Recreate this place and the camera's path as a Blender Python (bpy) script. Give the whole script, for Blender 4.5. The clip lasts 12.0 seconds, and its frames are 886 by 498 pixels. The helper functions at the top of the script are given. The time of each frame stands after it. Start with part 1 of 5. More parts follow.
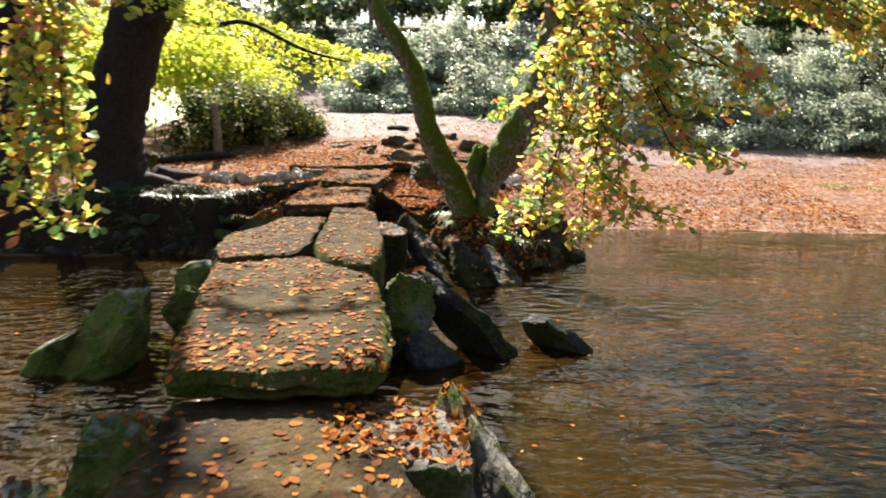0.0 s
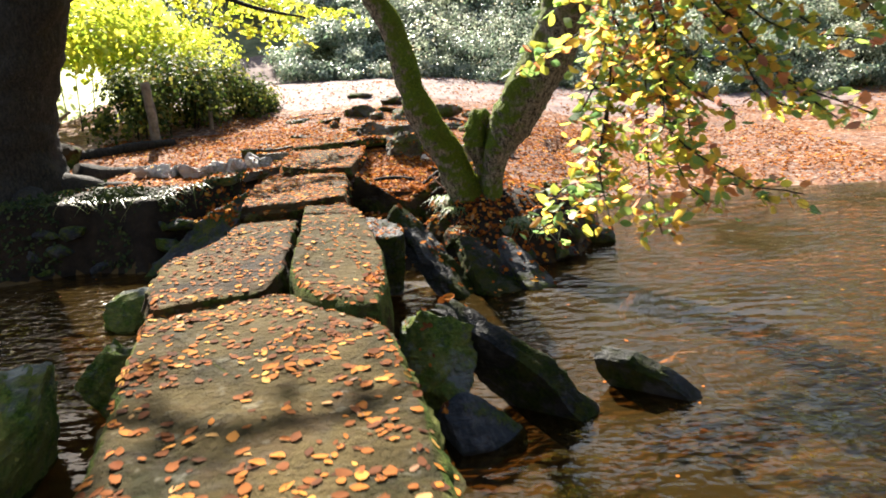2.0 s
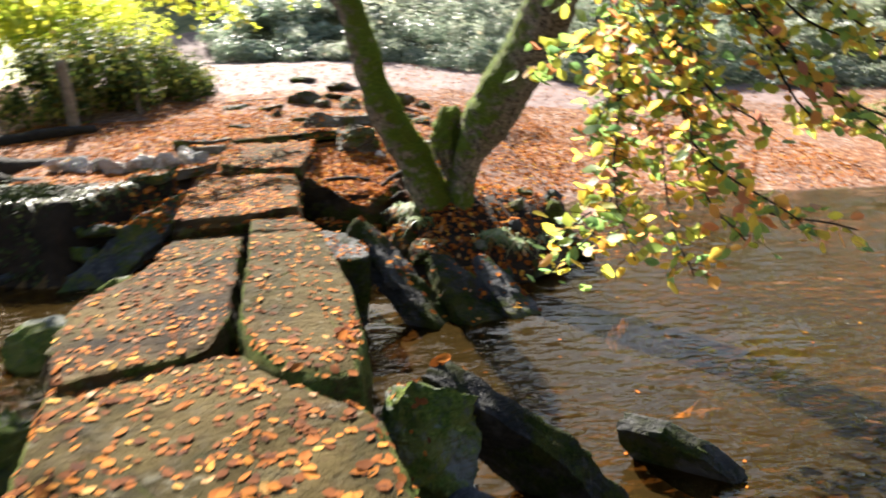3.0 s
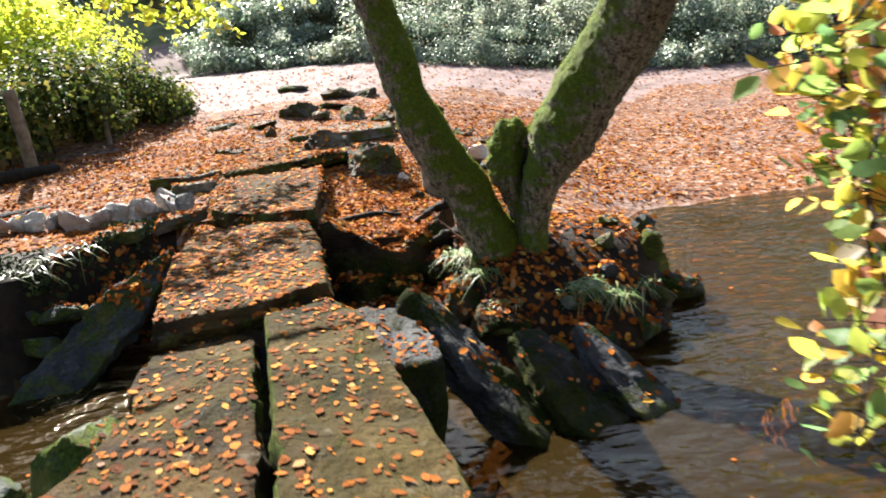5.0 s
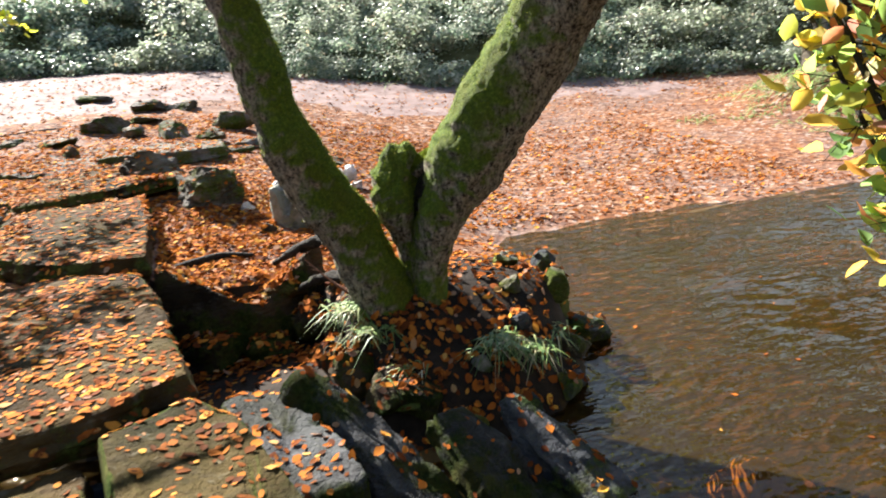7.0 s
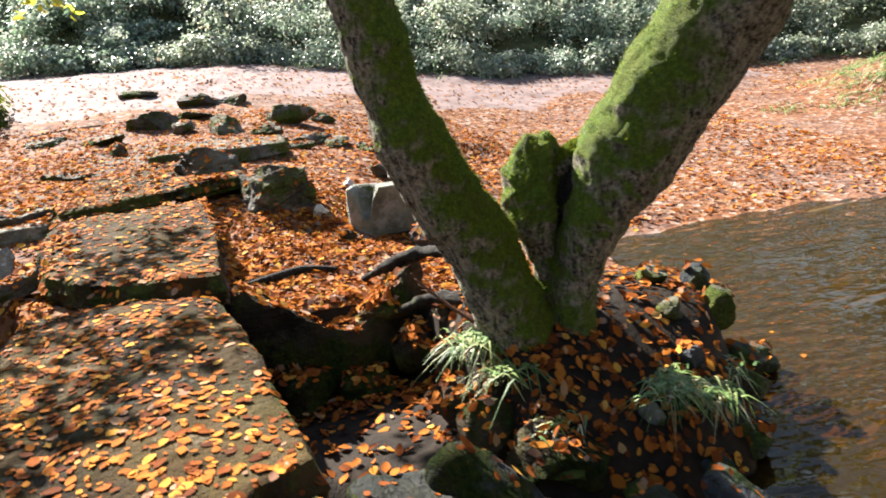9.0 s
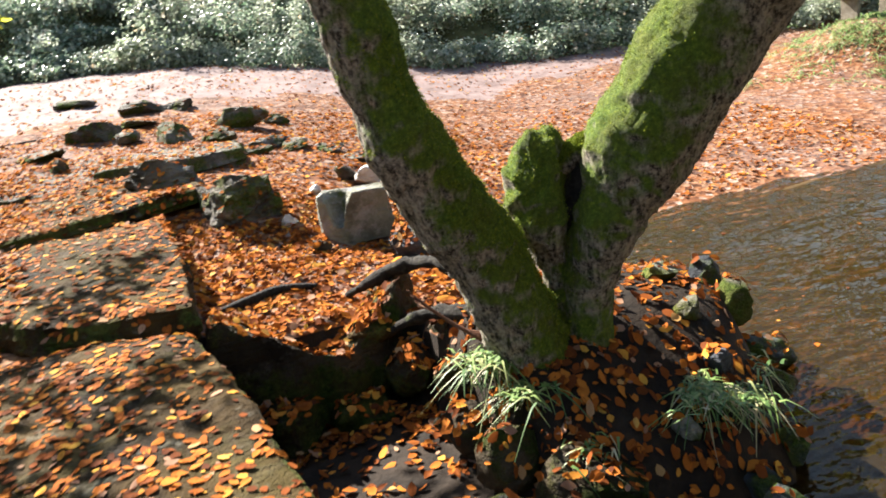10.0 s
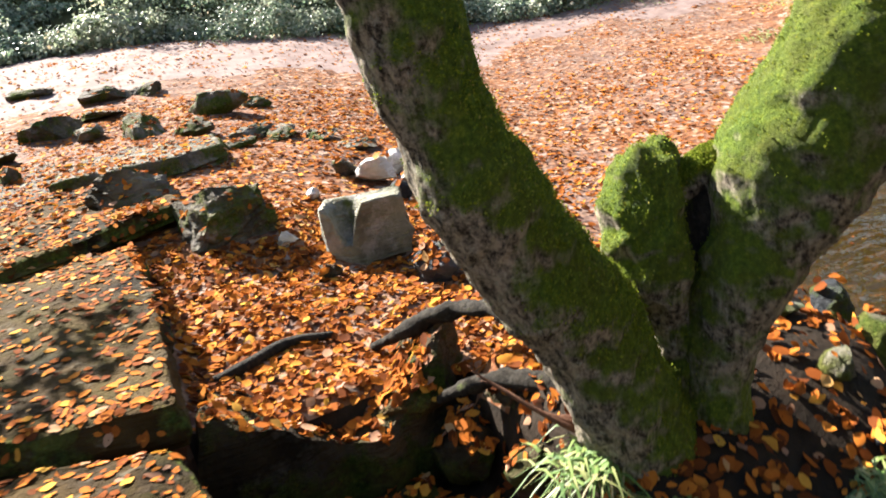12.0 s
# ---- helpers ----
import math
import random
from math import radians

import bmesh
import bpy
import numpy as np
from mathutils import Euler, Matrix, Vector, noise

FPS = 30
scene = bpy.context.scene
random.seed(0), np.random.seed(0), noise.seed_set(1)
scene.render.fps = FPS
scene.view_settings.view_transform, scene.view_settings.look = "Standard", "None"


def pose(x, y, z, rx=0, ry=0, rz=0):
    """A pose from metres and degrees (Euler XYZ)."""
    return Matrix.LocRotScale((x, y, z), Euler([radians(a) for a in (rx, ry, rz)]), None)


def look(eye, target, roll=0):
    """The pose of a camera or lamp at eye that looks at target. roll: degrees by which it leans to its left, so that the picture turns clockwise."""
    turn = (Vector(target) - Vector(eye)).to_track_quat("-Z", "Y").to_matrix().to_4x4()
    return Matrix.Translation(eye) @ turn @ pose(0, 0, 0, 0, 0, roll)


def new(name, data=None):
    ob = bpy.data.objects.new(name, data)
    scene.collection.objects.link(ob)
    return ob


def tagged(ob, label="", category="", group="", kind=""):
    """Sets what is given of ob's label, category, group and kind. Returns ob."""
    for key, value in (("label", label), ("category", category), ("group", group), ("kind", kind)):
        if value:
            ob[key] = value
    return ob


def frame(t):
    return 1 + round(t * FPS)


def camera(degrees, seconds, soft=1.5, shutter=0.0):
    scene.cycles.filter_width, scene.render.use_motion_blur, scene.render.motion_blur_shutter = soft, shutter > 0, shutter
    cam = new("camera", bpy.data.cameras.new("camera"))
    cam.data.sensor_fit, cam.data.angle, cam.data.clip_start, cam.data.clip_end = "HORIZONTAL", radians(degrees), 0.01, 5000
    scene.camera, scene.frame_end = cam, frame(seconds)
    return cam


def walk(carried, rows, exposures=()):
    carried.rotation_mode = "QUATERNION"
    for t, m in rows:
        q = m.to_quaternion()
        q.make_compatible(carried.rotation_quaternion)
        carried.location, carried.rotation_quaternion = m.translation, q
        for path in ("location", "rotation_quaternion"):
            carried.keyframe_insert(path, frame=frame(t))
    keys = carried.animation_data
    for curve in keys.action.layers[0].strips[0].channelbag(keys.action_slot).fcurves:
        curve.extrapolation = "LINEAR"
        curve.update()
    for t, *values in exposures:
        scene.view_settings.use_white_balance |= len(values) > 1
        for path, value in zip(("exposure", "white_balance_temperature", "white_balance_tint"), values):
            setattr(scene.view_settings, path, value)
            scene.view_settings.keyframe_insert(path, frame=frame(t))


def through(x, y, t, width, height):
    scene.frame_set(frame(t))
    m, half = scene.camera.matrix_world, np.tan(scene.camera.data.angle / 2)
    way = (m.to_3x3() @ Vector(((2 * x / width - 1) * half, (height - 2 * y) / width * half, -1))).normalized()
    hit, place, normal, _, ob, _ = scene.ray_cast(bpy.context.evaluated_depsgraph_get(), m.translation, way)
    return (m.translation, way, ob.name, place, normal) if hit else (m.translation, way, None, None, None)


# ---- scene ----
cam = camera(62.4, 12.0, soft=1.8, shutter=0.5)
PATH = [
    (0, (-0.001, -0.053, 1.159), (0.001, 1.918, 0.815), 0.0),
    (0.5, (-0.109, 0.513, 1.19), (-0.033, 2.477, 0.821), -1.3),
    (1, (-0.224, 1.016, 1.263), (-0.419, 2.976, 0.919), -4.6),
    (1.5, (-0.379, 1.583, 1.243), (-0.406, 3.539, 0.828), -2.3),
    (2, (-0.461, 2.17, 1.163), (-0.36, 4.118, 0.72), -4.1),
    (2.5, (-0.642, 2.767, 1.232), (-0.549, 4.708, 0.759), -2.1),
    (3, (-0.688, 3.27, 1.299), (-0.418, 5.188, 0.801), -2.4),
    (3.2, (-0.649, 3.547, 1.252), (-0.289, 5.449, 0.748), -4.7),
    (4.8, (-0.942, 5.199, 1.381), (-0.476, 7.071, 0.852), -4.7),
    (5, (-0.986, 5.415, 1.41), (-0.699, 7.325, 0.892), -6.6),
    (5.5, (-1.119, 5.908, 1.419), (-0.779, 7.809, 0.9), -4.8),
    (6, (-1.156, 6.22, 1.438), (-0.781, 8.109, 0.9), -7.6),
    (6.5, (-1.222, 6.417, 1.433), (-0.724, 8.276, 0.887), -6.4),
    (6.7, (-1.183, 6.501, 1.43), (-0.517, 8.304, 0.877), -5.7),
    (8.3, (-1.315, 7.422, 1.325), (-0.443, 9.154, 0.836), -3.7),
    (8.5, (-1.34, 7.546, 1.296), (-0.478, 9.28, 0.798), -3.6),
    (9, (-1.382, 7.86, 1.322), (-0.695, 9.661, 0.788), -5.6),
    (9.5, (-1.476, 8.099, 1.368), (-0.743, 9.872, 0.804), -5.9),
    (10, (-1.435, 8.341, 1.348), (-0.638, 10.084, 0.777), -8.3),
    (10.5, (-1.369, 8.559, 1.4), (-0.531, 10.297, 0.873), -11.4),
    (11, (-1.354, 8.921, 1.397), (-0.498, 10.647, 0.861), -12.3),
    (11.5, (-1.354, 9.249, 1.453), (-0.529, 10.951, 0.802), -13.4),
    (12, (-1.197, 9.494, 1.469), (-0.392, 11.195, 0.79), -11.0),
]
EXPOSURE = [(0, 2.44, 6850, 10), (2.5, 2.74, 6650, 10), (5, 2.63, 6300, 10), (8.5, 2.62, 6300, 10), (12, 2.76, 6550, 10)]
walk(cam, [(t, look(eye, target, roll)) for t, eye, target, roll in PATH], EXPOSURE)

# ---- light ----
SUN_TO = Vector((-0.21, 0.75, 0.62)).normalized()
world = bpy.data.worlds.new("sky")
scene.world = world
world.use_nodes = True
wn = world.node_tree
sky = wn.nodes.new("ShaderNodeTexSky")
sky.sky_type = "NISHITA"
sky.sun_disc = False
sky.sun_elevation = math.asin(SUN_TO.z)
sky.sun_rotation = math.atan2(SUN_TO.x, SUN_TO.y)
wn.links.new(sky.outputs[0], wn.nodes["Background"].inputs[0])
wn.nodes["Background"].inputs[1].default_value = 0.055
sun_data = bpy.data.lights.new("sun", "SUN")
sun_data.energy, sun_data.angle, sun_data.color = 5.0, radians(0.6), (1.0, 0.935, 0.85)
sun = new("sun", sun_data)
sun.matrix_world = look(SUN_TO * 60, (0, 0, 0))


# ---- materials ----
class Nodes:
    """A short way to wire a node material."""

    def __init__(self, name, rough=0.7, spec=0.4):
        self.mat = bpy.data.materials.new(name)
        self.mat.use_nodes = True
        self.tree = self.mat.node_tree
        self.bsdf = self.tree.nodes["Principled BSDF"]
        self.out = self.tree.nodes["Material Output"]
        self.bsdf.inputs["Roughness"].default_value = rough
        self.bsdf.inputs["Specular IOR Level"].default_value = spec
        self.geo = self.tree.nodes.new("ShaderNodeNewGeometry")
        self.pos = self.geo.outputs["Position"]

    def add(self, kind, **values):
        node = self.tree.nodes.new("ShaderNode" + kind)
        for key, value in values.items():
            socket = node.inputs[key.replace("_", " ")]
            if hasattr(value, "is_output"):
                self.tree.links.new(value, socket)
            else:
                socket.default_value = value
        return node

    def link(self, a, b):
        self.tree.links.new(a, b)

    def noise(self, scale, detail=4.0, rough=0.55, vector=None):
        n = self.add("TexNoise", Scale=scale, Detail=detail, Roughness=rough)
        self.link(vector or self.pos, n.inputs["Vector"])
        return n.outputs[0]

    def ramp(self, fac, *stops):
        n = self.tree.nodes.new("ShaderNodeValToRGB")
        self.link(fac, n.inputs[0])
        els = n.color_ramp.elements
        while len(els) < len(stops):
            els.new(0.5)
        for el, (p, c) in zip(els, stops):
            el.position = p
            el.color = (*c, 1.0) if hasattr(c, "__len__") else (c, c, c, 1.0)
        return n.outputs[0]

    def mix(self, fac, a, b, mode="MIX"):
        n = self.tree.nodes.new("ShaderNodeMix")
        n.data_type, n.blend_type = "RGBA", mode
        for v, s in ((fac, n.inputs[0]), (a, n.inputs[6]), (b, n.inputs[7])):
            if hasattr(v, "is_output"):
                self.link(v, s)
            elif s is n.inputs[0]:
                s.default_value = v
            else:
                s.default_value = (*v, 1.0)
        return n.outputs[2]

    def math(self, op, a, b=0.0):
        n = self.tree.nodes.new("ShaderNodeMath")
        n.operation = op
        n.use_clamp = True
        for v, s in ((a, n.inputs[0]), (b, n.inputs[1])):
            if hasattr(v, "is_output"):
                self.link(v, s)
            else:
                s.default_value = v
        return n.outputs[0]

    def bump(self, height, strength=0.5, distance=0.02):
        n = self.add("Bump", Strength=strength, Distance=distance, Height=height)
        self.link(n.outputs[0], self.bsdf.inputs["Normal"])
        return n.outputs[0]

    def colour(self, c):
        self.link(c, self.bsdf.inputs["Base Color"])


def stone_material(name, dark, mid, light, moss, rough=0.55, lichen=0.5, tone=1.0):
    """Weathered schist: layered grain, stains, lichen spots and moss cushions."""
    n = Nodes(name, rough, 0.04)
    big, fine = n.noise(1.7, 5), n.noise(26, 6, 0.65)
    stretch = n.add("Mapping", Vector=n.pos, Scale=(3.0, 3.0, 22.0))
    layer = n.noise(2.0, 5, 0.6, stretch.outputs[0])
    base = n.ramp(big, (0.36, dark), (0.50, mid), (0.64, light))
    base = n.mix(n.math("MULTIPLY", fine, 0.55), base, dark)
    base = n.mix(n.ramp(n.noise(5.5, 6, 0.72), (0.50, 0.0), (0.66, 0.45)), base, (mid[2] * 2.6 + mid[0] * 0.35, mid[2] * 2.4 + mid[1] * 0.4, mid[2] * 2.9))
    spots = n.ramp(n.noise(9.0, 3), (0.62, 0.0), (0.7, 1.0))
    base = n.mix(n.math("MULTIPLY", spots, lichen * 0.6), base, (0.36, 0.35, 0.28))
    up = n.add("SeparateXYZ", Vector=n.geo.outputs["Normal"]).outputs[2]
    patches = n.math("ADD", n.noise(2.6, 6, 0.7), n.math("MULTIPLY", n.noise(0.9, 2), 0.3))
    mask = n.ramp(patches, (0.86 - 0.42 * moss, 0.0), (0.96 - 0.42 * moss, 1.0))
    flat = n.ramp(up, (0.80, 1.0), (0.97, 0.10))
    mask = n.math("MULTIPLY", mask, flat)
    green = n.ramp(n.noise(38, 5, 0.7), (0.3, (0.015 * tone, 0.030 * tone, 0.006 * tone)), (0.55, (0.060 * tone, 0.095 * tone, 0.018 * tone)), (0.78, (0.16 * tone, 0.19 * tone, 0.035 * tone)))
    green = n.mix(n.ramp(n.noise(4.5, 5, 0.7), (0.42, 0.0), (0.62, 0.75)), green, (0.12 * tone, 0.115 * tone, 0.035 * tone))
    green = n.mix(n.ramp(n.noise(13, 5, 0.7), (0.55, 0.0), (0.68, 0.8)), green, mid)
    n.colour(n.mix(mask, base, green))
    n.link(n.ramp(n.math("ADD", mask, n.math("MULTIPLY", big, 0.5)), (0.1, rough - 0.05), (0.8, 0.95)), n.bsdf.inputs["Roughness"])
    height = n.math("ADD", n.math("MULTIPLY", layer, 0.45), n.math("MULTIPLY", fine, 0.35))
    height = n.math("ADD", height, n.math("MULTIPLY", n.math("MULTIPLY", n.noise(70, 4, 0.7), mask), 0.6))
    height = n.math("ADD", height, n.math("MULTIPLY", n.noise(9, 5, 0.65), 0.4))
    n.bump(height, 1.0, 0.075)
    return n.mat


def bark_material(name, a, b, moss, side=(-0.4, 0.1, 0.5), lichen=0.6):
    """Rough bark, with moss thick where the stem leans to the sky."""
    n = Nodes(name, 0.9, 0.2)
    stretch = n.add("Mapping", Vector=n.pos, Scale=(9.0, 9.0, 2.4))
    grain = n.noise(3.0, 7, 0.7, stretch.outputs[0])
    grit = n.noise(48, 8, 0.72)
    furrow = n.math("ADD", n.math("MULTIPLY", grain, 0.5), n.math("MULTIPLY", grit, 0.5))
    base = n.ramp(furrow, (0.43, a), (0.57, b))
    specks = n.ramp(n.noise(22, 6, 0.7), (0.58, 0.0), (0.64, lichen))
    base = n.mix(specks, base, (0.34, 0.34, 0.29))
    base = n.mix(n.ramp(n.noise(5.5, 7, 0.7), (0.64, 0.0), (0.74, 0.5 * lichen)), base, (0.30, 0.30, 0.27))
    lean = n.add("VectorMath", )
    lean.operation = "DOT_PRODUCT"
    n.link(n.geo.outputs["Normal"], lean.inputs[0])
    lean.inputs[1].default_value = side
    fac = n.math("ADD", n.math("ADD", n.math("MULTIPLY", n.noise(3.2, 6, 0.75), 0.75), n.math("MULTIPLY", n.noise(26, 5, 0.7), 0.28)), lean.outputs["Value"])
    mask = n.ramp(fac, (0.86 - 0.5 * moss, 0.0), (1.16 - 0.5 * moss, 1.0))
    green = n.ramp(n.noise(44, 6, 0.75), (0.28, (0.026, 0.050, 0.006)), (0.52, (0.105, 0.165, 0.014)), (0.76, (0.28, 0.34, 0.030)))
    green = n.mix(n.ramp(n.noise(6, 4), (0.4, 0.0), (0.7, 0.55)), green, (0.11, 0.10, 0.016))
    n.colour(n.mix(mask, base, green))
    h = n.math("ADD", n.math("MULTIPLY", furrow, 0.8), n.math("MULTIPLY", n.math("MULTIPLY", n.noise(85, 5, 0.75), mask), 0.9))
    n.bump(h, 1.0, 0.05)
    return n.mat


def leaf_material(name, stops, through=0.35, rough=0.5, spec=0.4):
    """Leaves, each in a tint of its own, that let some light through."""
    n = Nodes(name, rough, spec)
    pick = n.geo.outputs["Random Per Island"]
    tint = n.ramp(pick, *stops)
    tint = n.mix(n.math("MULTIPLY", n.noise(55, 3), 0.35), tint, (0.10, 0.045, 0.012), "MULTIPLY")
    n.colour(tint)
    if through:
        back = n.add("BsdfTranslucent", Color=tint)
        blend = n.add("MixShader", Fac=through)
        n.link(n.bsdf.outputs[0], blend.inputs[1])
        n.link(back.outputs[0], blend.inputs[2])
        n.link(blend.outputs[0], n.out.inputs[0])
    return n.mat


def litter_material():
    """Trodden earth under beech leaves, for where the leaves are too far to be single."""
    n = Nodes("leaf_litter", 0.9, 0.06)
    cell = n.add("TexVoronoi", Scale=13.0, Randomness=1.0)
    n.link(n.pos, cell.inputs["Vector"])
    tone = n.add("SeparateColor", Color=cell.outputs["Color"]).outputs[0]
    leaf = n.ramp(tone, (0.0, (0.045, 0.020, 0.012)), (0.3, (0.115, 0.045, 0.020)), (0.6, (0.165, 0.070, 0.030)), (0.85, (0.20, 0.115, 0.068)), (1.0, (0.26, 0.20, 0.165)))
    soil = n.ramp(n.noise(5, 6), (0.35, (0.065, 0.045, 0.038)), (0.7, (0.18, 0.135, 0.12)))
    bare = n.ramp(n.math("ADD", n.math("MULTIPLY", n.noise(0.35, 3), 0.6), n.math("MULTIPLY", n.noise(7, 5, 0.7), 0.5)), (0.5, 0.0), (0.68, 0.75))
    n.colour(n.mix(bare, leaf, soil))
    n.bump(n.math("ADD", cell.outputs["Distance"], n.math("MULTIPLY", n.noise(30, 4), 0.5)), 0.7, 0.03)
    return n.mat


def plain_material(name, a, b, scale=6.0, rough=0.85, relief=0.5):
    n = Nodes(name, rough, 0.1)
    f = n.noise(scale, 6, 0.65)
    n.colour(n.mix(n.math("MULTIPLY", n.noise(scale * 7, 4), 0.6), n.ramp(f, (0.32, a), (0.68, b)), a))
    n.bump(n.noise(scale * 4, 6, 0.7), relief, 0.04)
    return n.mat


def water_material():
    """Peaty water: clear brown depth under a rippled skin."""
    n = Nodes("river_water", 0.05)
    flow = n.add("Mapping", Vector=n.pos, Scale=(0.75, 1.25, 1.0), Rotation=(0, 0, radians(14)))
    wide = n.noise(1.5, 2, 0.5, flow.outputs[0])
    small = n.noise(6.0, 2, 0.55, flow.outputs[0])
    x = n.add("SeparateXYZ", Vector=n.pos).outputs[0]
    lively = n.add("MapRange", Value=x, From_Min=-1.5, From_Max=-4.0, To_Min=0.9, To_Max=2.2).outputs[0]
    lively = n.math("MULTIPLY", lively, n.ramp(n.noise(0.45, 3), (0.38, 0.15), (0.62, 1.0)))
    height = n.math("ADD", n.math("MULTIPLY", wide, 0.5), n.math("MULTIPLY", n.math("MULTIPLY", small, 0.8), lively))
    bump = n.add("Bump", Strength=1.0, Distance=0.075, Height=height)
    clear = n.add("BsdfTransparent", Color=(0.72, 0.50, 0.24, 1))
    murk = n.add("BsdfDiffuse", Color=(0.036, 0.023, 0.007, 1))
    body = n.add("MixShader", Fac=0.34)
    n.link(clear.outputs[0], body.inputs[1])
    n.link(murk.outputs[0], body.inputs[2])
    # Warm skin colour tints and dims the mirrored sky, beyond what water does.
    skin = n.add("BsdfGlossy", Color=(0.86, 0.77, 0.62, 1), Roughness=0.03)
    n.link(bump.outputs[0], skin.inputs["Normal"])
    edge = n.add("Fresnel", IOR=1.33)
    n.link(bump.outputs[0], edge.inputs["Normal"])
    both = n.add("MixShader")
    n.link(edge.outputs[0], both.inputs[0])
    n.link(body.outputs[0], both.inputs[1])
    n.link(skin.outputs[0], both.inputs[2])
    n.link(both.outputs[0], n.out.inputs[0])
    return n.mat


SHELF = stone_material("dark_shelf_stone", (0.012, 0.009, 0.006), (0.036, 0.027, 0.016), (0.080, 0.060, 0.036), 0.62, 0.6, 0.1, 0.6)
SLAB = stone_material("slab_stone", (0.010, 0.0066, 0.003), (0.048, 0.030, 0.0105), (0.088, 0.059, 0.024), 0.50, 0.85, 0.22)
MOSSY = stone_material("mossy_stone", (0.022, 0.024, 0.020), (0.075, 0.080, 0.068), (0.20, 0.205, 0.19), 0.98, 0.6, 0.4, 1.4)
DARKST = stone_material("river_stone", (0.014, 0.016, 0.019), (0.040, 0.043, 0.047), (0.078, 0.082, 0.088), 0.52, 0.50, 0.12)
# Wet mossy stone, darkened further to carry the shade on the leaning slabs.
WETSHADE = stone_material("mossy_wet_shaded_stone", (0.010, 0.011, 0.011), (0.030, 0.030, 0.028), (0.075, 0.076, 0.078), 0.66, 0.45, 0.10, 0.42)
PALEST = stone_material("bank_stone", (0.026, 0.022, 0.015), (0.080, 0.067, 0.047), (0.19, 0.17, 0.135), 0.50, 0.65, 0.35)
FLANK = stone_material("mossy_slab_stone", (0.010, 0.0066, 0.003), (0.046, 0.029, 0.0105), (0.084, 0.057, 0.024), 0.90, 0.85, 0.22, 0.9)
MOSSBR = stone_material("mossy_bank_stone", (0.04, 0.036, 0.028), (0.11, 0.10, 0.075), (0.24, 0.225, 0.19), 0.62, 0.7, 0.5)
FLUTED = stone_material("grey_fluted_stone", (0.06, 0.06, 0.045), (0.18, 0.175, 0.13), (0.32, 0.31, 0.25), 0.30, 0.7, 0.3)
CHALK = stone_material("pale_lichened_stone", (0.20, 0.19, 0.17), (0.46, 0.44, 0.41), (0.70, 0.68, 0.64), 0.12, 0.75, 0.8)
BARK = bark_material("mossy_bark", (0.022, 0.017, 0.012), (0.33, 0.28, 0.215), 1.12, (0.10, -0.05, 0.80))
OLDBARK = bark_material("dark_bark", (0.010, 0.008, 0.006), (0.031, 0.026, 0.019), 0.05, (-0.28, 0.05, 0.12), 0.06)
GREYBARK = bark_material("grey_bark", (0.09, 0.085, 0.075), (0.30, 0.285, 0.25), 0.3)
TORN = plain_material("torn_red_wood", (0.07, 0.032, 0.020), (0.20, 0.10, 0.062), 12)
STRAW = leaf_material("dry_grass_blades", ((0.0, (0.30, 0.25, 0.12)), (0.6, (0.50, 0.44, 0.26)), (1.0, (0.62, 0.57, 0.38))), 0.3)
WOOD = plain_material("grey_wood", (0.09, 0.075, 0.055), (0.27, 0.235, 0.185), 8)
LITTER = litter_material()
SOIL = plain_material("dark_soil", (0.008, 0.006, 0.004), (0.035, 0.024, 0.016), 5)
BED = plain_material("river_bed_gravel", (0.022, 0.013, 0.005), (0.13, 0.080, 0.030), 1.3)
SLOPE = plain_material("grassy_slope", (0.045, 0.052, 0.022), (0.17, 0.17, 0.09), 2.2)
FALLEN = leaf_material("fallen_beech_leaves", ((0.0, (0.075, 0.024, 0.010)), (0.25, (0.20, 0.056, 0.013)), (0.55, (0.37, 0.112, 0.018)), (0.82, (0.50, 0.178, 0.028)), (0.90, (0.58, 0.32, 0.05)), (0.94, (0.40, 0.24, 0.15)), (1.0, (0.26, 0.135, 0.085))), 0.22, 0.8, 0.04)
TRODDEN = leaf_material("trodden_beech_leaves", ((0.0, (0.060, 0.024, 0.012)), (0.35, (0.15, 0.050, 0.014)), (0.65, (0.27, 0.090, 0.018)), (0.85, (0.42, 0.155, 0.028)), (0.93, (0.48, 0.27, 0.06)), (1.0, (0.26, 0.15, 0.10))), 0.15, 0.8, 0.04)
AUTUMN = leaf_material("autumn_beech_leaves", ((0.0, (0.16, 0.32, 0.12)), (0.25, (0.30, 0.46, 0.11)), (0.45, (0.58, 0.60, 0.09)), (0.64, (0.80, 0.60, 0.09)), (0.80, (0.82, 0.42, 0.09)), (0.90, (0.66, 0.26, 0.12)), (0.95, (0.50, 0.22, 0.17)), (1.0, (0.22, 0.40, 0.16))), 0.74)
YELLOW = leaf_material("yellow_green_leaves", ((0.0, (0.30, 0.44, 0.04)), (0.4, (0.58, 0.66, 0.07)), (0.75, (0.80, 0.74, 0.08)), (1.0, (0.44, 0.56, 0.07))), 0.7)
# Both bramble tints are lightened to carry the sun's sheen on glossy leaves.
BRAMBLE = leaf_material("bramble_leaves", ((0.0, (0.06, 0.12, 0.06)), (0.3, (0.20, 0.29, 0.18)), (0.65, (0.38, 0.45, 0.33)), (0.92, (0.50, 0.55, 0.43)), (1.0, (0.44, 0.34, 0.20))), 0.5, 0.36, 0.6)
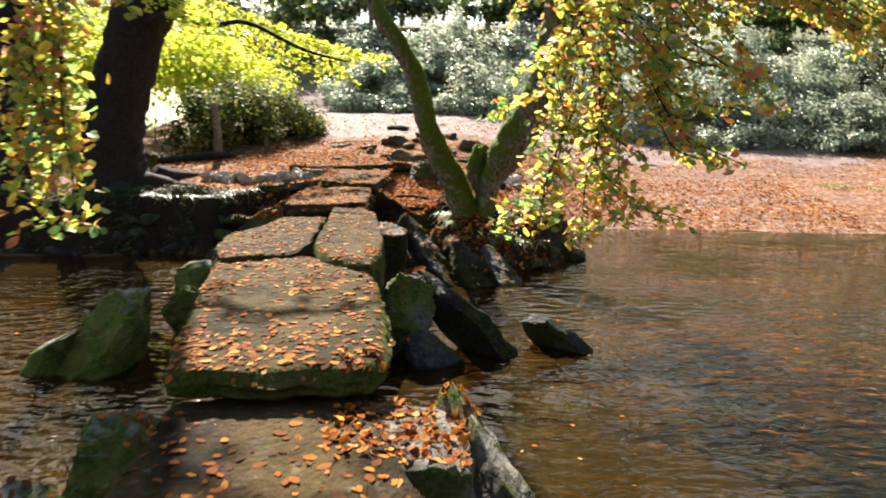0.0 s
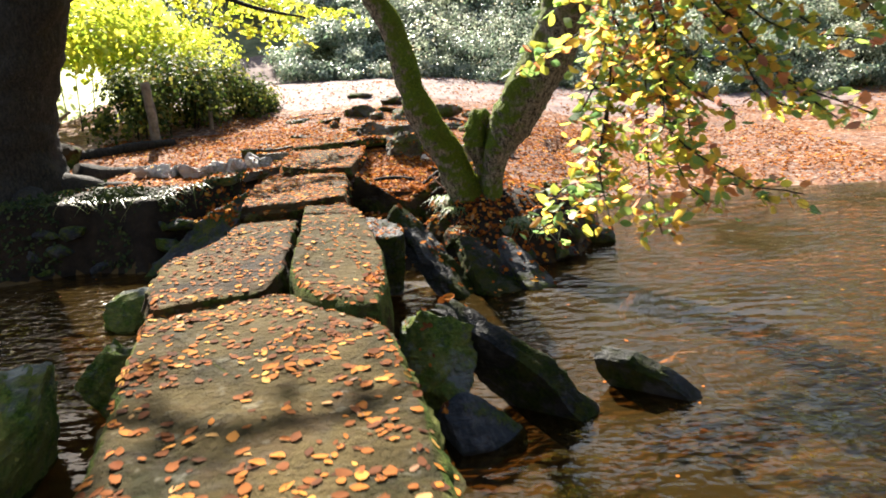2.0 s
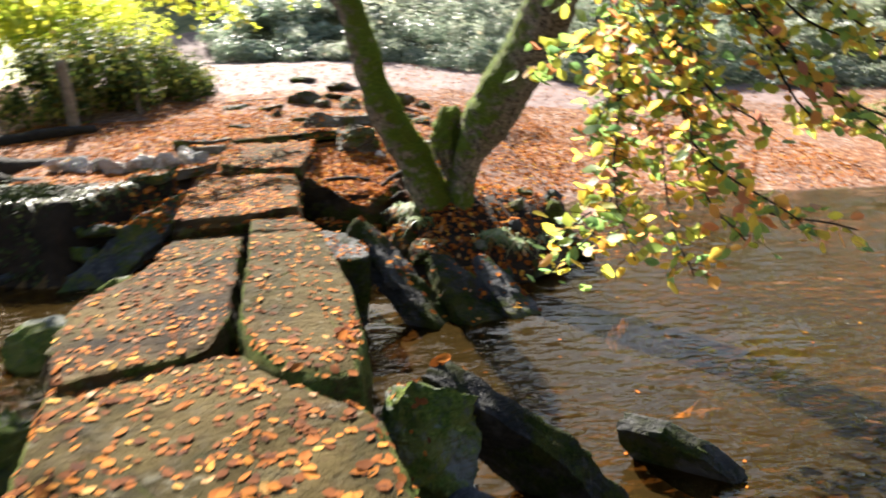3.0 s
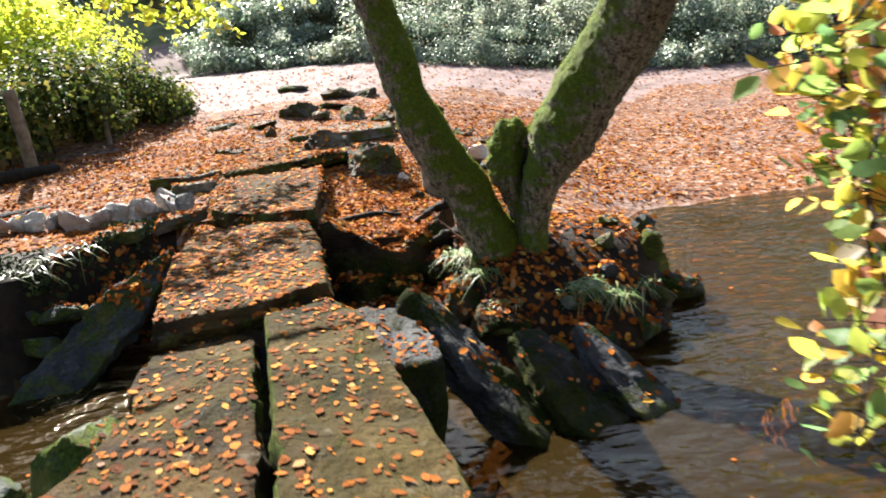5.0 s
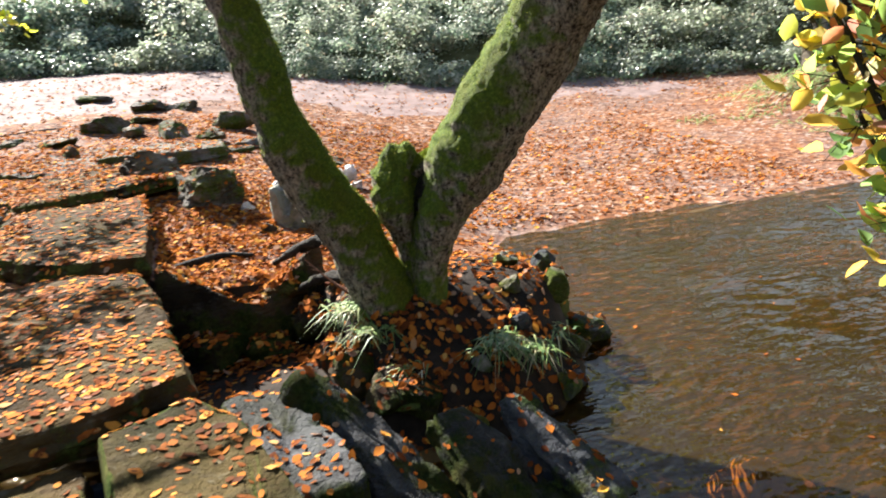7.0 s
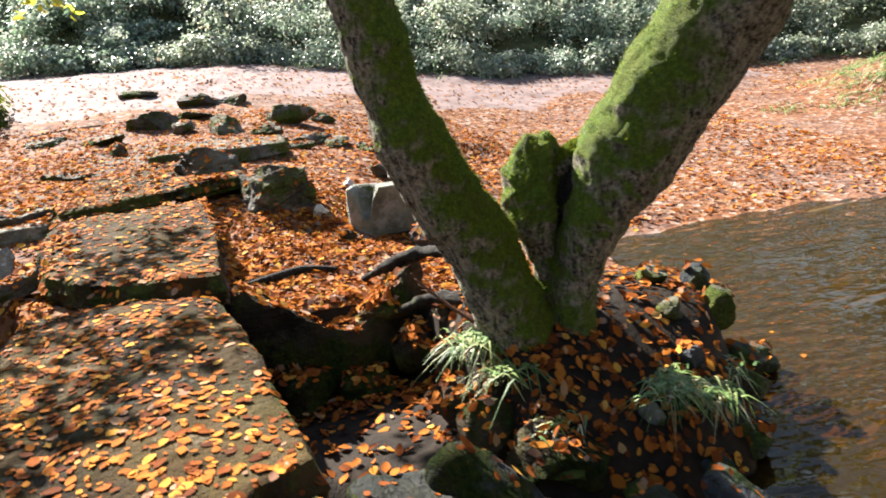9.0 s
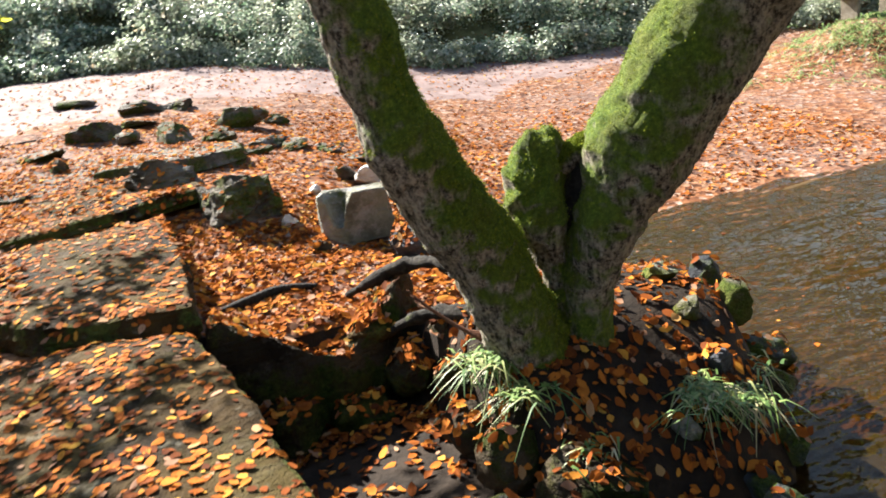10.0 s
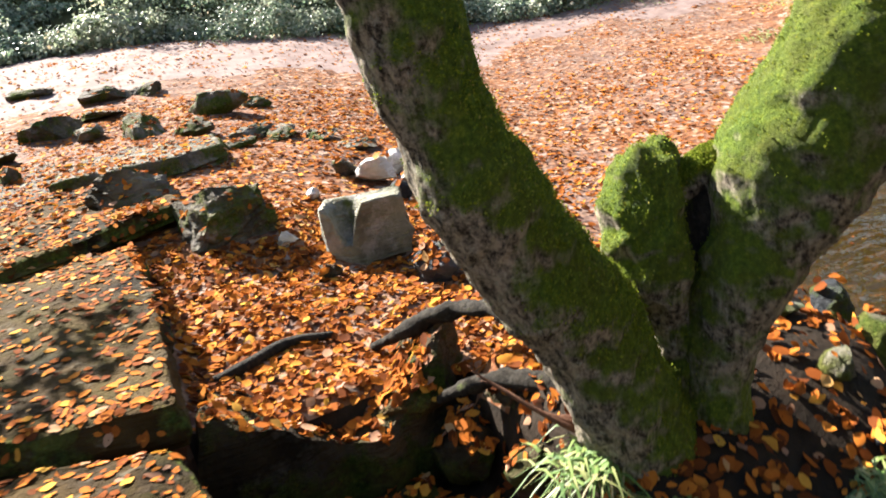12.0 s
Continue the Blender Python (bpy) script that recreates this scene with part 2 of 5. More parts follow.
FERN = leaf_material("sheen_pale_bramble_leaves", ((0.0, (0.13, 0.19, 0.11)), (0.4, (0.36, 0.42, 0.28)), (0.75, (0.50, 0.55, 0.42)), (0.93, (0.60, 0.62, 0.52)), (1.0, (0.54, 0.42, 0.26))), 0.6, 0.35, 0.6)
LAUREL = leaf_material("dark_shrub_leaves", ((0.0, (0.022, 0.050, 0.012)), (0.5, (0.070, 0.115, 0.020)), (0.85, (0.17, 0.21, 0.030)), (1.0, (0.24, 0.16, 0.05))), 0.35, 0.4)
OLIVE = leaf_material("olive_shrub_leaves", ((0.0, (0.022, 0.045, 0.010)), (0.4, (0.065, 0.10, 0.020)), (0.75, (0.14, 0.165, 0.030)), (0.93, (0.30, 0.30, 0.055)), (1.0, (0.26, 0.15, 0.05))), 0.45, 0.6, 0.15)
# The beech's shade over the bank is put into these very dark tints.
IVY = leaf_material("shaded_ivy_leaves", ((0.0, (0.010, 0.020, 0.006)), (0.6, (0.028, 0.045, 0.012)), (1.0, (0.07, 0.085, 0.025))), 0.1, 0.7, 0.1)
GRASS = leaf_material("grass_blades", ((0.0, (0.05, 0.11, 0.025)), (0.45, (0.14, 0.24, 0.06)), (0.8, (0.23, 0.30, 0.09)), (1.0, (0.40, 0.40, 0.18))), 0.3)
MOSS = leaf_material("moss_strands", ((0.0, (0.09, 0.13, 0.012)), (0.5, (0.17, 0.225, 0.020)), (0.9, (0.26, 0.31, 0.035)), (1.0, (0.28, 0.25, 0.06))), 0.3, 0.9, 0.1)
EARTH = plain_material("path_and_bright_meadow_earth", (0.11, 0.075, 0.066), (0.25, 0.185, 0.168), 2.5, 0.9, 0.3)
# Strong sun on the open field is put into this paler grass colour.
FIELD = plain_material("sunlit_field_grass", (0.36, 0.40, 0.20), (0.62, 0.64, 0.42), 3.0)
# Ochre that stands for sunlight reaching into the brown water.
SUNPATCH = plain_material("sun_patch_ochre", (0.38, 0.22, 0.085), (0.74, 0.47, 0.20), 4.0)
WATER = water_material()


# ---- mesh helpers ----
def part(name, bm, material, parent=None, label="", smooth=True, crease=0):
    me = bpy.data.meshes.new(name)
    bm.to_mesh(me)
    bm.free()
    if smooth:
        me.polygons.foreach_set("use_smooth", [True] * len(me.polygons))
    if crease:
        me.set_sharp_from_angle(angle=radians(crease))
    me.materials.append(material)
    ob = new(name, me)
    ob.parent = parent
    if label:
        ob["label"] = label
    return ob


def from_arrays(name, verts, quads, material, parent=None, smooth=False):
    """One mesh from arrays of corners and of four-sided faces."""
    me = bpy.data.meshes.new(name)
    verts, quads = np.asarray(verts, dtype=np.float32), np.asarray(quads, dtype=np.int32)
    me.vertices.add(len(verts))
    me.vertices.foreach_set("co", verts.ravel())
    me.loops.add(quads.size)
    me.loops.foreach_set("vertex_index", quads.ravel())
    me.polygons.add(len(quads))
    me.polygons.foreach_set("loop_start", np.arange(0, quads.size, 4, dtype=np.int32))
    me.polygons.foreach_set("loop_total", np.full(len(quads), 4, dtype=np.int32))
    if smooth:
        me.polygons.foreach_set("use_smooth", np.ones(len(quads), dtype=bool))
    me.update(calc_edges=True)
    me.materials.append(material)
    ob = new(name, me)
    ob.parent = parent
    return ob


def empty(name, place=(0, 0, 0)):
    ob = new(name)
    ob.location = place
    ob.empty_display_size = 0.2
    return ob


def smoothstep(a, b, x):
    t = np.clip((np.asarray(x, dtype=float) - a) / (b - a), 0, 1)
    return t * t * (3 - 2 * t)


def wobble(x, y, scale, seed):
    """A cheap smooth field of about -1 to 1."""
    r = np.random.RandomState(seed)
    out = np.zeros_like(np.asarray(x, dtype=float))
    for k in range(6):
        a, f, p = r.uniform(0, 6.28), scale * r.uniform(0.6, 1.9), r.uniform(0, 6.28)
        out = out + np.sin((x * np.cos(a) + y * np.sin(a)) * f + p)
    return out / 3.2


# ---- the lie of the land ----
WATER_Z = -1.0


def shore(x):
    """How far ahead the far bank starts, along the river."""
    return np.interp(x, [-60, -8, -5.6, -4.7, -3.9, -3.3, -2.6, -2.2, -1.05, -0.75, -0.2, 0.8, 1.3, 1.7, 2.1, 2.4, 2.65, 3.2, 5, 9, 20, 60],
                     [13.0, 11.8, 11.7, 12.0, 11.7, 12.4, 12.6, 11.9, 11.2, 10.9, 10.55, 10.35, 10.5, 10.9, 11.6, 12.6, 13.9, 14.55, 14.35, 13.9, 12.5, 9.0])


def meadow(x, y):
    left = 0.16 + 0.080 * (y - 15.5)
    right = -1.0 + 0.100 * (y - 14.6 + 0.1 * (x - 3))
    z = left + (right - left) * smoothstep(-0.8, 4.2 + 0.45 * np.clip(y - 15, 0, 12), x)
    foot = 30 - 0.28 * (np.clip(x, -8, 40) + 6)
    z = z + 0.30 * smoothstep(20, 27, y)
    z = z + 0.42 * np.clip(y - foot, 0, 8) * smoothstep(-9, -5.5, x + 0.25 * (y - 30))
    z = z + 0.55 * np.clip(-9.5 - x, 0, 30) + 0.06 * np.clip(y - 36, 0, 30)
    return z + 0.8 * np.exp(-(((x - 14.6) / 2.1) ** 2 + ((y - 18.6) / 1.7) ** 2) ** 1.5)


def land(x, y):
    x, y = np.asarray(x, dtype=float), np.asarray(y, dtype=float)
    s = shore(x)
    top = meadow(x, y)
    island = smoothstep(-0.5, -0.1, x) * smoothstep(12.6, 12.0, y)
    top = top + (np.where(x < 2.6, -0.22 - 0.5 * smoothstep(11.5, 10.4, y) - 0.22 * smoothstep(1.0, 2.2, x), top) - top) * island
    pit = smoothstep(-1.25, -1.05, x) * smoothstep(0.22, 0.0, x) * smoothstep(12.50, 12.36, y)
    top = top + (-0.78 - top) * pit
    terrace = smoothstep(-1.2, -0.9, x) * smoothstep(1.2, 0.4, x) * smoothstep(12.2, 12.4, y) * smoothstep(15.5, 14.0, y)
    top = top - 0.17 * terrace
    steep = np.interp(x, [-60, -6, -3.2, -2.4, -0.5, 0.2, 2.2, 2.7, 60], [0.8, 2.6, 2.2, 1.2, 1.4, 1.7, 1.3, 0.14, 0.14])
    bank = WATER_Z + steep * (y - s) + 2.0 * np.clip(y - s - 4, 0, None)
    bed = WATER_Z - np.minimum(0.42, 0.35 * (s - y)) + 0.05 * wobble(x, y, 2.5, 3)
    near = WATER_Z + 0.5 * (-8.5 - y)
    z = np.where(y > s, np.minimum(top, bank), np.maximum(bed, near))
    return z + 0.025 * wobble(x, y, 3.0, 5) * (y > s) + 0.012 * wobble(x, y, 9.0, 8) * (y > s)


def stops(*runs):
    """Grid lines from runs of (from, to, step)."""
    out = []
    for a, b, d in runs:
        out += list(np.arange(a, b, d))
    return np.array(out)


gx = stops((-400, -60, 60), (-60, -14, 2.5), (-14, -7, 0.4), (-7, 4, 0.085), (4, 14, 0.3), (14, 60, 2.5), (60, 420, 60))
gy = stops((-400, -60, 60), (-60, -12, 4), (-12, 9, 0.5), (9, 15.5, 0.085), (15.5, 32, 0.25), (32, 80, 2.5), (80, 420, 60))
GX, GY = np.meshgrid(gx, gy)
GZ = land(np.clip(GX, -60, 60), np.clip(GY, -60, 80))
nx, ny = len(gx), len(gy)
cell = (np.arange(ny - 1)[:, None] * nx + np.arange(nx - 1)[None, :]).ravel()
quads = np.stack([cell, cell + 1, cell + 1 + nx, cell + nx], 1)
ground = from_arrays("ground", np.stack([GX.ravel(), GY.ravel(), GZ.ravel()], 1), quads, LITTER, smooth=True)
ground.data.materials.append(BED)
ground.data.materials.append(SOIL)
ground.data.materials.append(SLOPE)
ground.data.materials.append(EARTH)
ground.data.materials.append(FIELD)
cx, cy = GX.ravel()[quads].mean(1), GY.ravel()[quads].mean(1)
cz = GZ.ravel()[quads].mean(1)
foot_line = 30 - 0.28 * (np.clip(cx, -8, 40) + 6)
kind = np.zeros(len(quads), dtype=np.int32)
kind[(cy < shore(cx)) | (cz < -1.02)] = 1
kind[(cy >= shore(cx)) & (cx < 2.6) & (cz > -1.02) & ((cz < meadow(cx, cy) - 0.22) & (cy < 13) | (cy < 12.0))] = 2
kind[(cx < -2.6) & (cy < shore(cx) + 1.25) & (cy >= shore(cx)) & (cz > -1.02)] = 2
kind[(cy > foot_line) | (cx < -9.2)] = 3
# Band of pale earth that paints the far meadow's bright light into the ground.
kind[(cy > 22.3 + 0.5 * np.sin(cx * 0.9) + 0.25 * np.sin(cx * 2.7)) & (cy < foot_line) & (cx > -8.5) & (cx < 13)] = 4
kind[cx < -9.2 - 0.1 * np.sin(cy)] = 5
kind[(np.abs(cx + 5.6 + 0.35 * (cy - 29)) < 1.4) & (cy > 26) & (cy < 32.5)] = 4
kind[cy < shore(cx)] = 1
ground.data.polygons.foreach_set("material_index", kind)
tagged(ground, "leaf-strewn meadow and wooded slope along a stony river", "ground", kind="structure")

bm = bmesh.new()
bmesh.ops.create_grid(bm, x_segments=8, y_segments=8, size=1.0, matrix=Matrix.Translation((0, 2.5, WATER_Z)) @ Matrix.Diagonal((60, 16, 1, 1)))
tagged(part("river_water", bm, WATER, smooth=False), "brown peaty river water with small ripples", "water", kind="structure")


# ---- stones ----
def rounded_ring(corners, step, seed, jag):
    """An outline of corners, resampled and roughened."""
    r = random.Random(seed)
    pts = [Vector(c) for c in corners]
    out = []
    for a, b in zip(pts, pts[1:] + pts[:1]):
        k = max(1, int((b - a).length / step))
        out += [a.lerp(b, i / k) for i in range(k)]
    smooth = [(out[i - 1] + out[i] * 6 + out[(i + 1) % len(out)]) / 8 for i in range(len(out))]
    mid = sum(smooth, Vector((0, 0))) / len(smooth)
    ring = []
    for i, p in enumerate(smooth):
        n = noise.noise(Vector((p.x * 3.1, p.y * 3.1, seed * 1.7))) * 0.7 + noise.noise(Vector((p.x * 11, p.y * 11, seed * 2.3))) * 0.6 + noise.noise(Vector((p.x * 27, p.y * 27, seed * 2.3))) * 0.3
        ring.append(p + (p - mid).normalized() * n * jag)
    return ring


def slab_bm(corners, thick, seed, top=lambda x, y: 0.0, jag=0.05, bevel=0.045, bulge=0.03, lumps=1.0):
    """A rough flat stone: layered sides, worn rim, uneven top."""
    ring = rounded_ring(corners, 0.05, seed, jag)
    mid = sum(ring, Vector((0, 0))) / len(ring)
    r = random.Random(seed)
    bm = bmesh.new()
    levels = []
    sides = 6
    for k in range(sides):
        f = k / (sides - 1)
        levels.append((1.0 + (bulge * (1 - abs(f - 0.55) * 2) + r.uniform(-0.010, 0.010)) / 0.7, -thick + (thick - bevel) * f, 1.0))
    levels += [(1 - bevel * 0.15, -bevel * 0.30, 0.9), (1 - bevel * 0.55, -0.005, 0.5), (0.95, 0, 0.15), (0.88, 0, 0.15), (0.78, 0, 0), (0.66, 0, 0), (0.53, 0, 0), (0.38, 0, 0), (0.2, 0, 0)]
    rows = []
    for j, (s, dz, w) in enumerate(levels):
        row = []
        for i, p in enumerate(ring):
            q = mid + (p - mid) * s
            z = top(q.x, q.y) + dz
            if j >= sides - 1:
                z += lumps * (0.020 * noise.noise(Vector((q.x * 2.3, q.y * 2.3, seed))) + 0.014 * noise.noise(Vector((q.x * 7, q.y * 7, seed))) + 0.007 * noise.noise(Vector((q.x * 19, q.y * 19, seed))))
            else:
                out = (p - mid).normalized()
                q = q + out * (0.040 * noise.noise(Vector((p.x * 4, p.y * 4, dz * 26 + seed))) + 0.022 * noise.noise(Vector((p.x * 13, p.y * 13, dz * 40 + seed))))
            row.append(bm.verts.new((q.x, q.y, z)))
        rows.append(row)
    n = len(ring)
    for a, b in zip(rows, rows[1:]):
        for i in range(n):
            bm.faces.new((a[i], a[(i + 1) % n], b[(i + 1) % n], b[i]))
    c = bm.verts.new((mid.x, mid.y, top(mid.x, mid.y)))
    for i in range(n):
        bm.faces.new((rows[-1][i], rows[-1][(i + 1) % n], c))
    bm.faces.new(list(reversed(rows[0])))
    bmesh.ops.recalc_face_normals(bm, faces=bm.faces)
    return bm


stones = []


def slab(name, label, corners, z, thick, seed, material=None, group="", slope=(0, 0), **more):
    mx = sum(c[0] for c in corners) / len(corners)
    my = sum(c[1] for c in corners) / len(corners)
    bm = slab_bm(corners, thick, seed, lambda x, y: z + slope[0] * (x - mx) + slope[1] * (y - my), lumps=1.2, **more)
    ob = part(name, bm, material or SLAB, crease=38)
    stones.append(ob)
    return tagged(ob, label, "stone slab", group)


def rock_bm(size, seed, cuts=9, detail=4, rough=0.08):
    """A boulder: a ball cut by planes and roughened."""
    r = random.Random(seed)
    bm = bmesh.new()
    bmesh.ops.create_icosphere(bm, subdivisions=detail, radius=1.0)
    planes = [(Vector((r.gauss(0, 1), r.gauss(0, 1), r.gauss(0, 0.9))).normalized(), r.uniform(0.48, 0.8)) for _ in range(cuts)]
    for v in bm.verts:
        p = v.co.copy()
        for nrm, d in planes:
            over = p.dot(nrm) - d
            if over > 0:
                p -= nrm * over * 0.92
        f = noise.fractal(p * 1.6 + Vector((seed * 3.1, 0, 0)), 1.0, 2.0, 3) * rough + noise.noise(p * 6 + Vector((0, seed, 0))) * rough * 0.5 + noise.noise(p * 15 + Vector((seed, 0, 0))) * rough * 0.3 + noise.noise(Vector((p.x * 3, p.y * 3, p.z * 17)) + Vector((0, seed, 0))) * rough * 0.35
        v.co = Vector(((p.x * (1 + f)) * size[0], (p.y * (1 + f)) * size[1], (p.z * (1 + f)) * size[2]))
    return bm


def rock(name, label, place, size, seed, material=None, turn=(0, 0, 0), category="rock", group="", cuts=9, detail=4, rough=0.1):
    ob = part(name, rock_bm(size, seed, cuts, detail, rough), material or MOSSY, crease=34)
    ob.matrix_world = pose(*place, *turn)
    stones.append(ob)
    return tagged(ob, label, category, group)


def leaning(name, label, tip, foot, wide, thick, seed, material=None, roll=0.0, taper=0.55, group="slabs leaning against the bridge"):
    """A long slab propped at a slant: tip is its high end, foot its low one."""
    tip, foot = Vector(tip), Vector(foot)
    along = (foot - tip).normalized()
    up = (Vector((0, 0, 1)) - along * along.z).normalized()
    up = (Matrix.Rotation(radians(roll), 3, along) @ up).normalized()
    side = up.cross(along)
    length = (foot - tip).length
    w = wide / 2
    outline = [(0, -w * taper * 0.5), (0.03 * length, w * taper * 0.6), (length * 0.35, w * 0.9), (length * 0.8, w), (length, w * 0.7), (length, -w * 0.75), (length * 0.72, -w), (length * 0.3, -w * 0.85)]
    bm = slab_bm(outline, thick, seed, jag=0.055, bevel=min(0.03, thick * 0.2), bulge=0.012, lumps=2.0)
    ob = part(name, bm, material or DARKST, crease=36)
    m = Matrix((along, side, up)).transposed().to_4x4()
    m.translation = tip
    ob.matrix_world = m
    stones.append(ob)
    return tagged(ob, label, "stone slab", group)


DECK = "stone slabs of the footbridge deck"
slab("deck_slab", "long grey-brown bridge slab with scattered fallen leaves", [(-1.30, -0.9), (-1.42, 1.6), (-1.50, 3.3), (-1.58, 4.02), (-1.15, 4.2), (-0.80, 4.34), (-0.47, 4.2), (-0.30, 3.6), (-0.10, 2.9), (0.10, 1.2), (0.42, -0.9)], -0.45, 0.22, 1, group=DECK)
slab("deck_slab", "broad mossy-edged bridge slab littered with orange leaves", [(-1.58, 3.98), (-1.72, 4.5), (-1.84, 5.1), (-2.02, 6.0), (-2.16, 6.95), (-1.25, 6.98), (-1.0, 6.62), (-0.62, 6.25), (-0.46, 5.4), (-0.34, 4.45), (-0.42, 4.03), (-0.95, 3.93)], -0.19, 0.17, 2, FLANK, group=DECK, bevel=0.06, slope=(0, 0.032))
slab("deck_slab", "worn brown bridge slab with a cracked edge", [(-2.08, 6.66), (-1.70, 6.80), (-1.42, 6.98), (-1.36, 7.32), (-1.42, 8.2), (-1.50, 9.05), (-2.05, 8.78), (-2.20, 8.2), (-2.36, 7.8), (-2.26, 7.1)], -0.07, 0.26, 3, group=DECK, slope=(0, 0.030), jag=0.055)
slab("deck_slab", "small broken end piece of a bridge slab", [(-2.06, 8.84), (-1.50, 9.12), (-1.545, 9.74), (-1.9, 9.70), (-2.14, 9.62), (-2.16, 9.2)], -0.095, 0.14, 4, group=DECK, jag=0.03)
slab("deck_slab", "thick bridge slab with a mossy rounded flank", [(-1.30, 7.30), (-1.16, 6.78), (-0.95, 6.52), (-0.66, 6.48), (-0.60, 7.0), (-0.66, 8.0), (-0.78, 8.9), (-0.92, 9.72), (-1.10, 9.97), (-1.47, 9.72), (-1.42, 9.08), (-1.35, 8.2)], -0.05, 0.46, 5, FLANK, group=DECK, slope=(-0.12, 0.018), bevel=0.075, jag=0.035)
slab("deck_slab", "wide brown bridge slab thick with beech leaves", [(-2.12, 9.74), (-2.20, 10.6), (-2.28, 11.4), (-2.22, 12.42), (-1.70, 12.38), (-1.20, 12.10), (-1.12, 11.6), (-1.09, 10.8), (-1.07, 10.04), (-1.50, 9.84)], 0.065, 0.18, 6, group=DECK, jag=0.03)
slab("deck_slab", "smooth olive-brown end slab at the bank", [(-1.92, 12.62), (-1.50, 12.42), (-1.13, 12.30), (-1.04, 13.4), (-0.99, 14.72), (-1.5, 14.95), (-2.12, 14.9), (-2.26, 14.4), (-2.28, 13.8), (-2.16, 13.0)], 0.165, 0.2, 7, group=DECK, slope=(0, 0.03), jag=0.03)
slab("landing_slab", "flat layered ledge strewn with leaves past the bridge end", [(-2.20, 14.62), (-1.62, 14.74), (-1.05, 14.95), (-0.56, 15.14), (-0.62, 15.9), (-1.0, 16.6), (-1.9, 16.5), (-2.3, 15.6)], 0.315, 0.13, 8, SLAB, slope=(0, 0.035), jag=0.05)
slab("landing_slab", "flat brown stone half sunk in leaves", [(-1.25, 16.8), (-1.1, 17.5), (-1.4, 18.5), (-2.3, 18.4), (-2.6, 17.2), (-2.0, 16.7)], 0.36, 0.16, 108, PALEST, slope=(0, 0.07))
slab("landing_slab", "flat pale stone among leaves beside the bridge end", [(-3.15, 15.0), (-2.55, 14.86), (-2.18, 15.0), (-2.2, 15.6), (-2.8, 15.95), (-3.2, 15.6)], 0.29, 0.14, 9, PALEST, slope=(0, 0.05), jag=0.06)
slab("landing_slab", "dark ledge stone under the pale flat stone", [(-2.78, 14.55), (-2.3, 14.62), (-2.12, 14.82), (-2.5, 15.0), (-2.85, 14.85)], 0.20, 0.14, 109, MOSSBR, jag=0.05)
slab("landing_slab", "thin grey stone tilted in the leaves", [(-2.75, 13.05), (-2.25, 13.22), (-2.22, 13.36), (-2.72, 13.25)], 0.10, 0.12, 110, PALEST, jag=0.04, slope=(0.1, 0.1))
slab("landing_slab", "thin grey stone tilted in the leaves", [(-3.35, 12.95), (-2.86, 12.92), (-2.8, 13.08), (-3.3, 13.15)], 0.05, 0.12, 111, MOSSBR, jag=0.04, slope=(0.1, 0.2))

# piers and boulders in the river
def block(name, label, place, size, thick, turn, seed, material, tilt=(0, 0)):
    """A rough squared block, its top at the given place."""
    a, b = size
    ring = [(-a, -b), (a * 0.9, -b * 1.05), (a, b * 0.9), (-a * 0.92, b)]
    ob = part(name, slab_bm(ring, thick, seed, jag=0.07, bevel=0.05, bulge=0.05, lumps=2.6), material, crease=38)
    ob.matrix_world = pose(*place, tilt[0], tilt[1], turn)
    stones.append(ob)
    return tagged(ob, label, "boulder")


rock("pier_stone", "mossy squarish block under the bridge edge", (-0.36, 6.72, -0.62), (0.44, 0.42, 0.37), 11, MOSSY, (8, 5, 12), "boulder", cuts=13, detail=5, rough=0.16)
rock("pier_stone", "dark stone wedged under the mossy block", (-0.42, 6.74, -1.0), (0.42, 0.36, 0.30), 19, DARKST, (0, 0, 40), "boulder", cuts=12, rough=0.14)
rock("pier_stone", "dark wet rock at the waterline", (-0.12, 6.32, -0.98), (0.34, 0.28, 0.26), 12, DARKST, (0, 0, 30), "boulder")
rock("pier_stone", "mossy boulder beside the bridge slab", (-1.80, 3.78, -0.84), (0.46, 0.46, 0.40), 13, MOSSY, (0, 0, 20), "boulder", detail=5, rough=0.15)
rock("pier_stone", "low mossy rock in front of the boulder", (-2.12, 3.35, -0.98), (0.40, 0.36, 0.34), 113, MOSSY, (0, 0, 60), "boulder", rough=0.15)
block("pier_stone", "leaf-covered block under the slab joint", (-0.16, 3.68, -0.50), (0.33, 0.45), 0.5, 4, 14, MOSSBR, (0, 4))
rock("pier_stone", "rough supporting stones under the deck", (-1.0, 4.1, -0.98), (0.55, 0.32, 0.42), 15, DARKST, (0, 0, 8), "boulder")
rock("pier_stone", "rough supporting stones under the deck", (-1.45, 6.9, -0.82), (0.62, 0.30, 0.46), 16, DARKST, (0, 0, -6), "boulder")
rock("pier_stone", "rough supporting stones under the deck", (-1.6, 9.75, -0.70), (0.52, 0.32, 0.55), 17, DARKST, (0, 0, 5), "boulder")
block("pier_stone", "dark block with a leafy ledge beside the deck", (-0.70, 9.85, -0.28), (0.22, 0.55), 0.6, 4, 18, WETSHADE, (0, 5))
rock("river_boulder", "mossy boulder with a pale worn crest", (-3.02, 6.42, -0.86), (0.46, 0.60, 0.46), 221, MOSSY, (24, -8, -20), "boulder", "boulders in the river", cuts=9, detail=5, rough=0.12)
rock("river_boulder", "low mossy boulder in the river", (-3.50, 6.15, -0.98), (0.24, 0.38, 0.44), 222, MOSSY, (20, 25, 0), "boulder", "boulders in the river", cuts=7, rough=0.07)
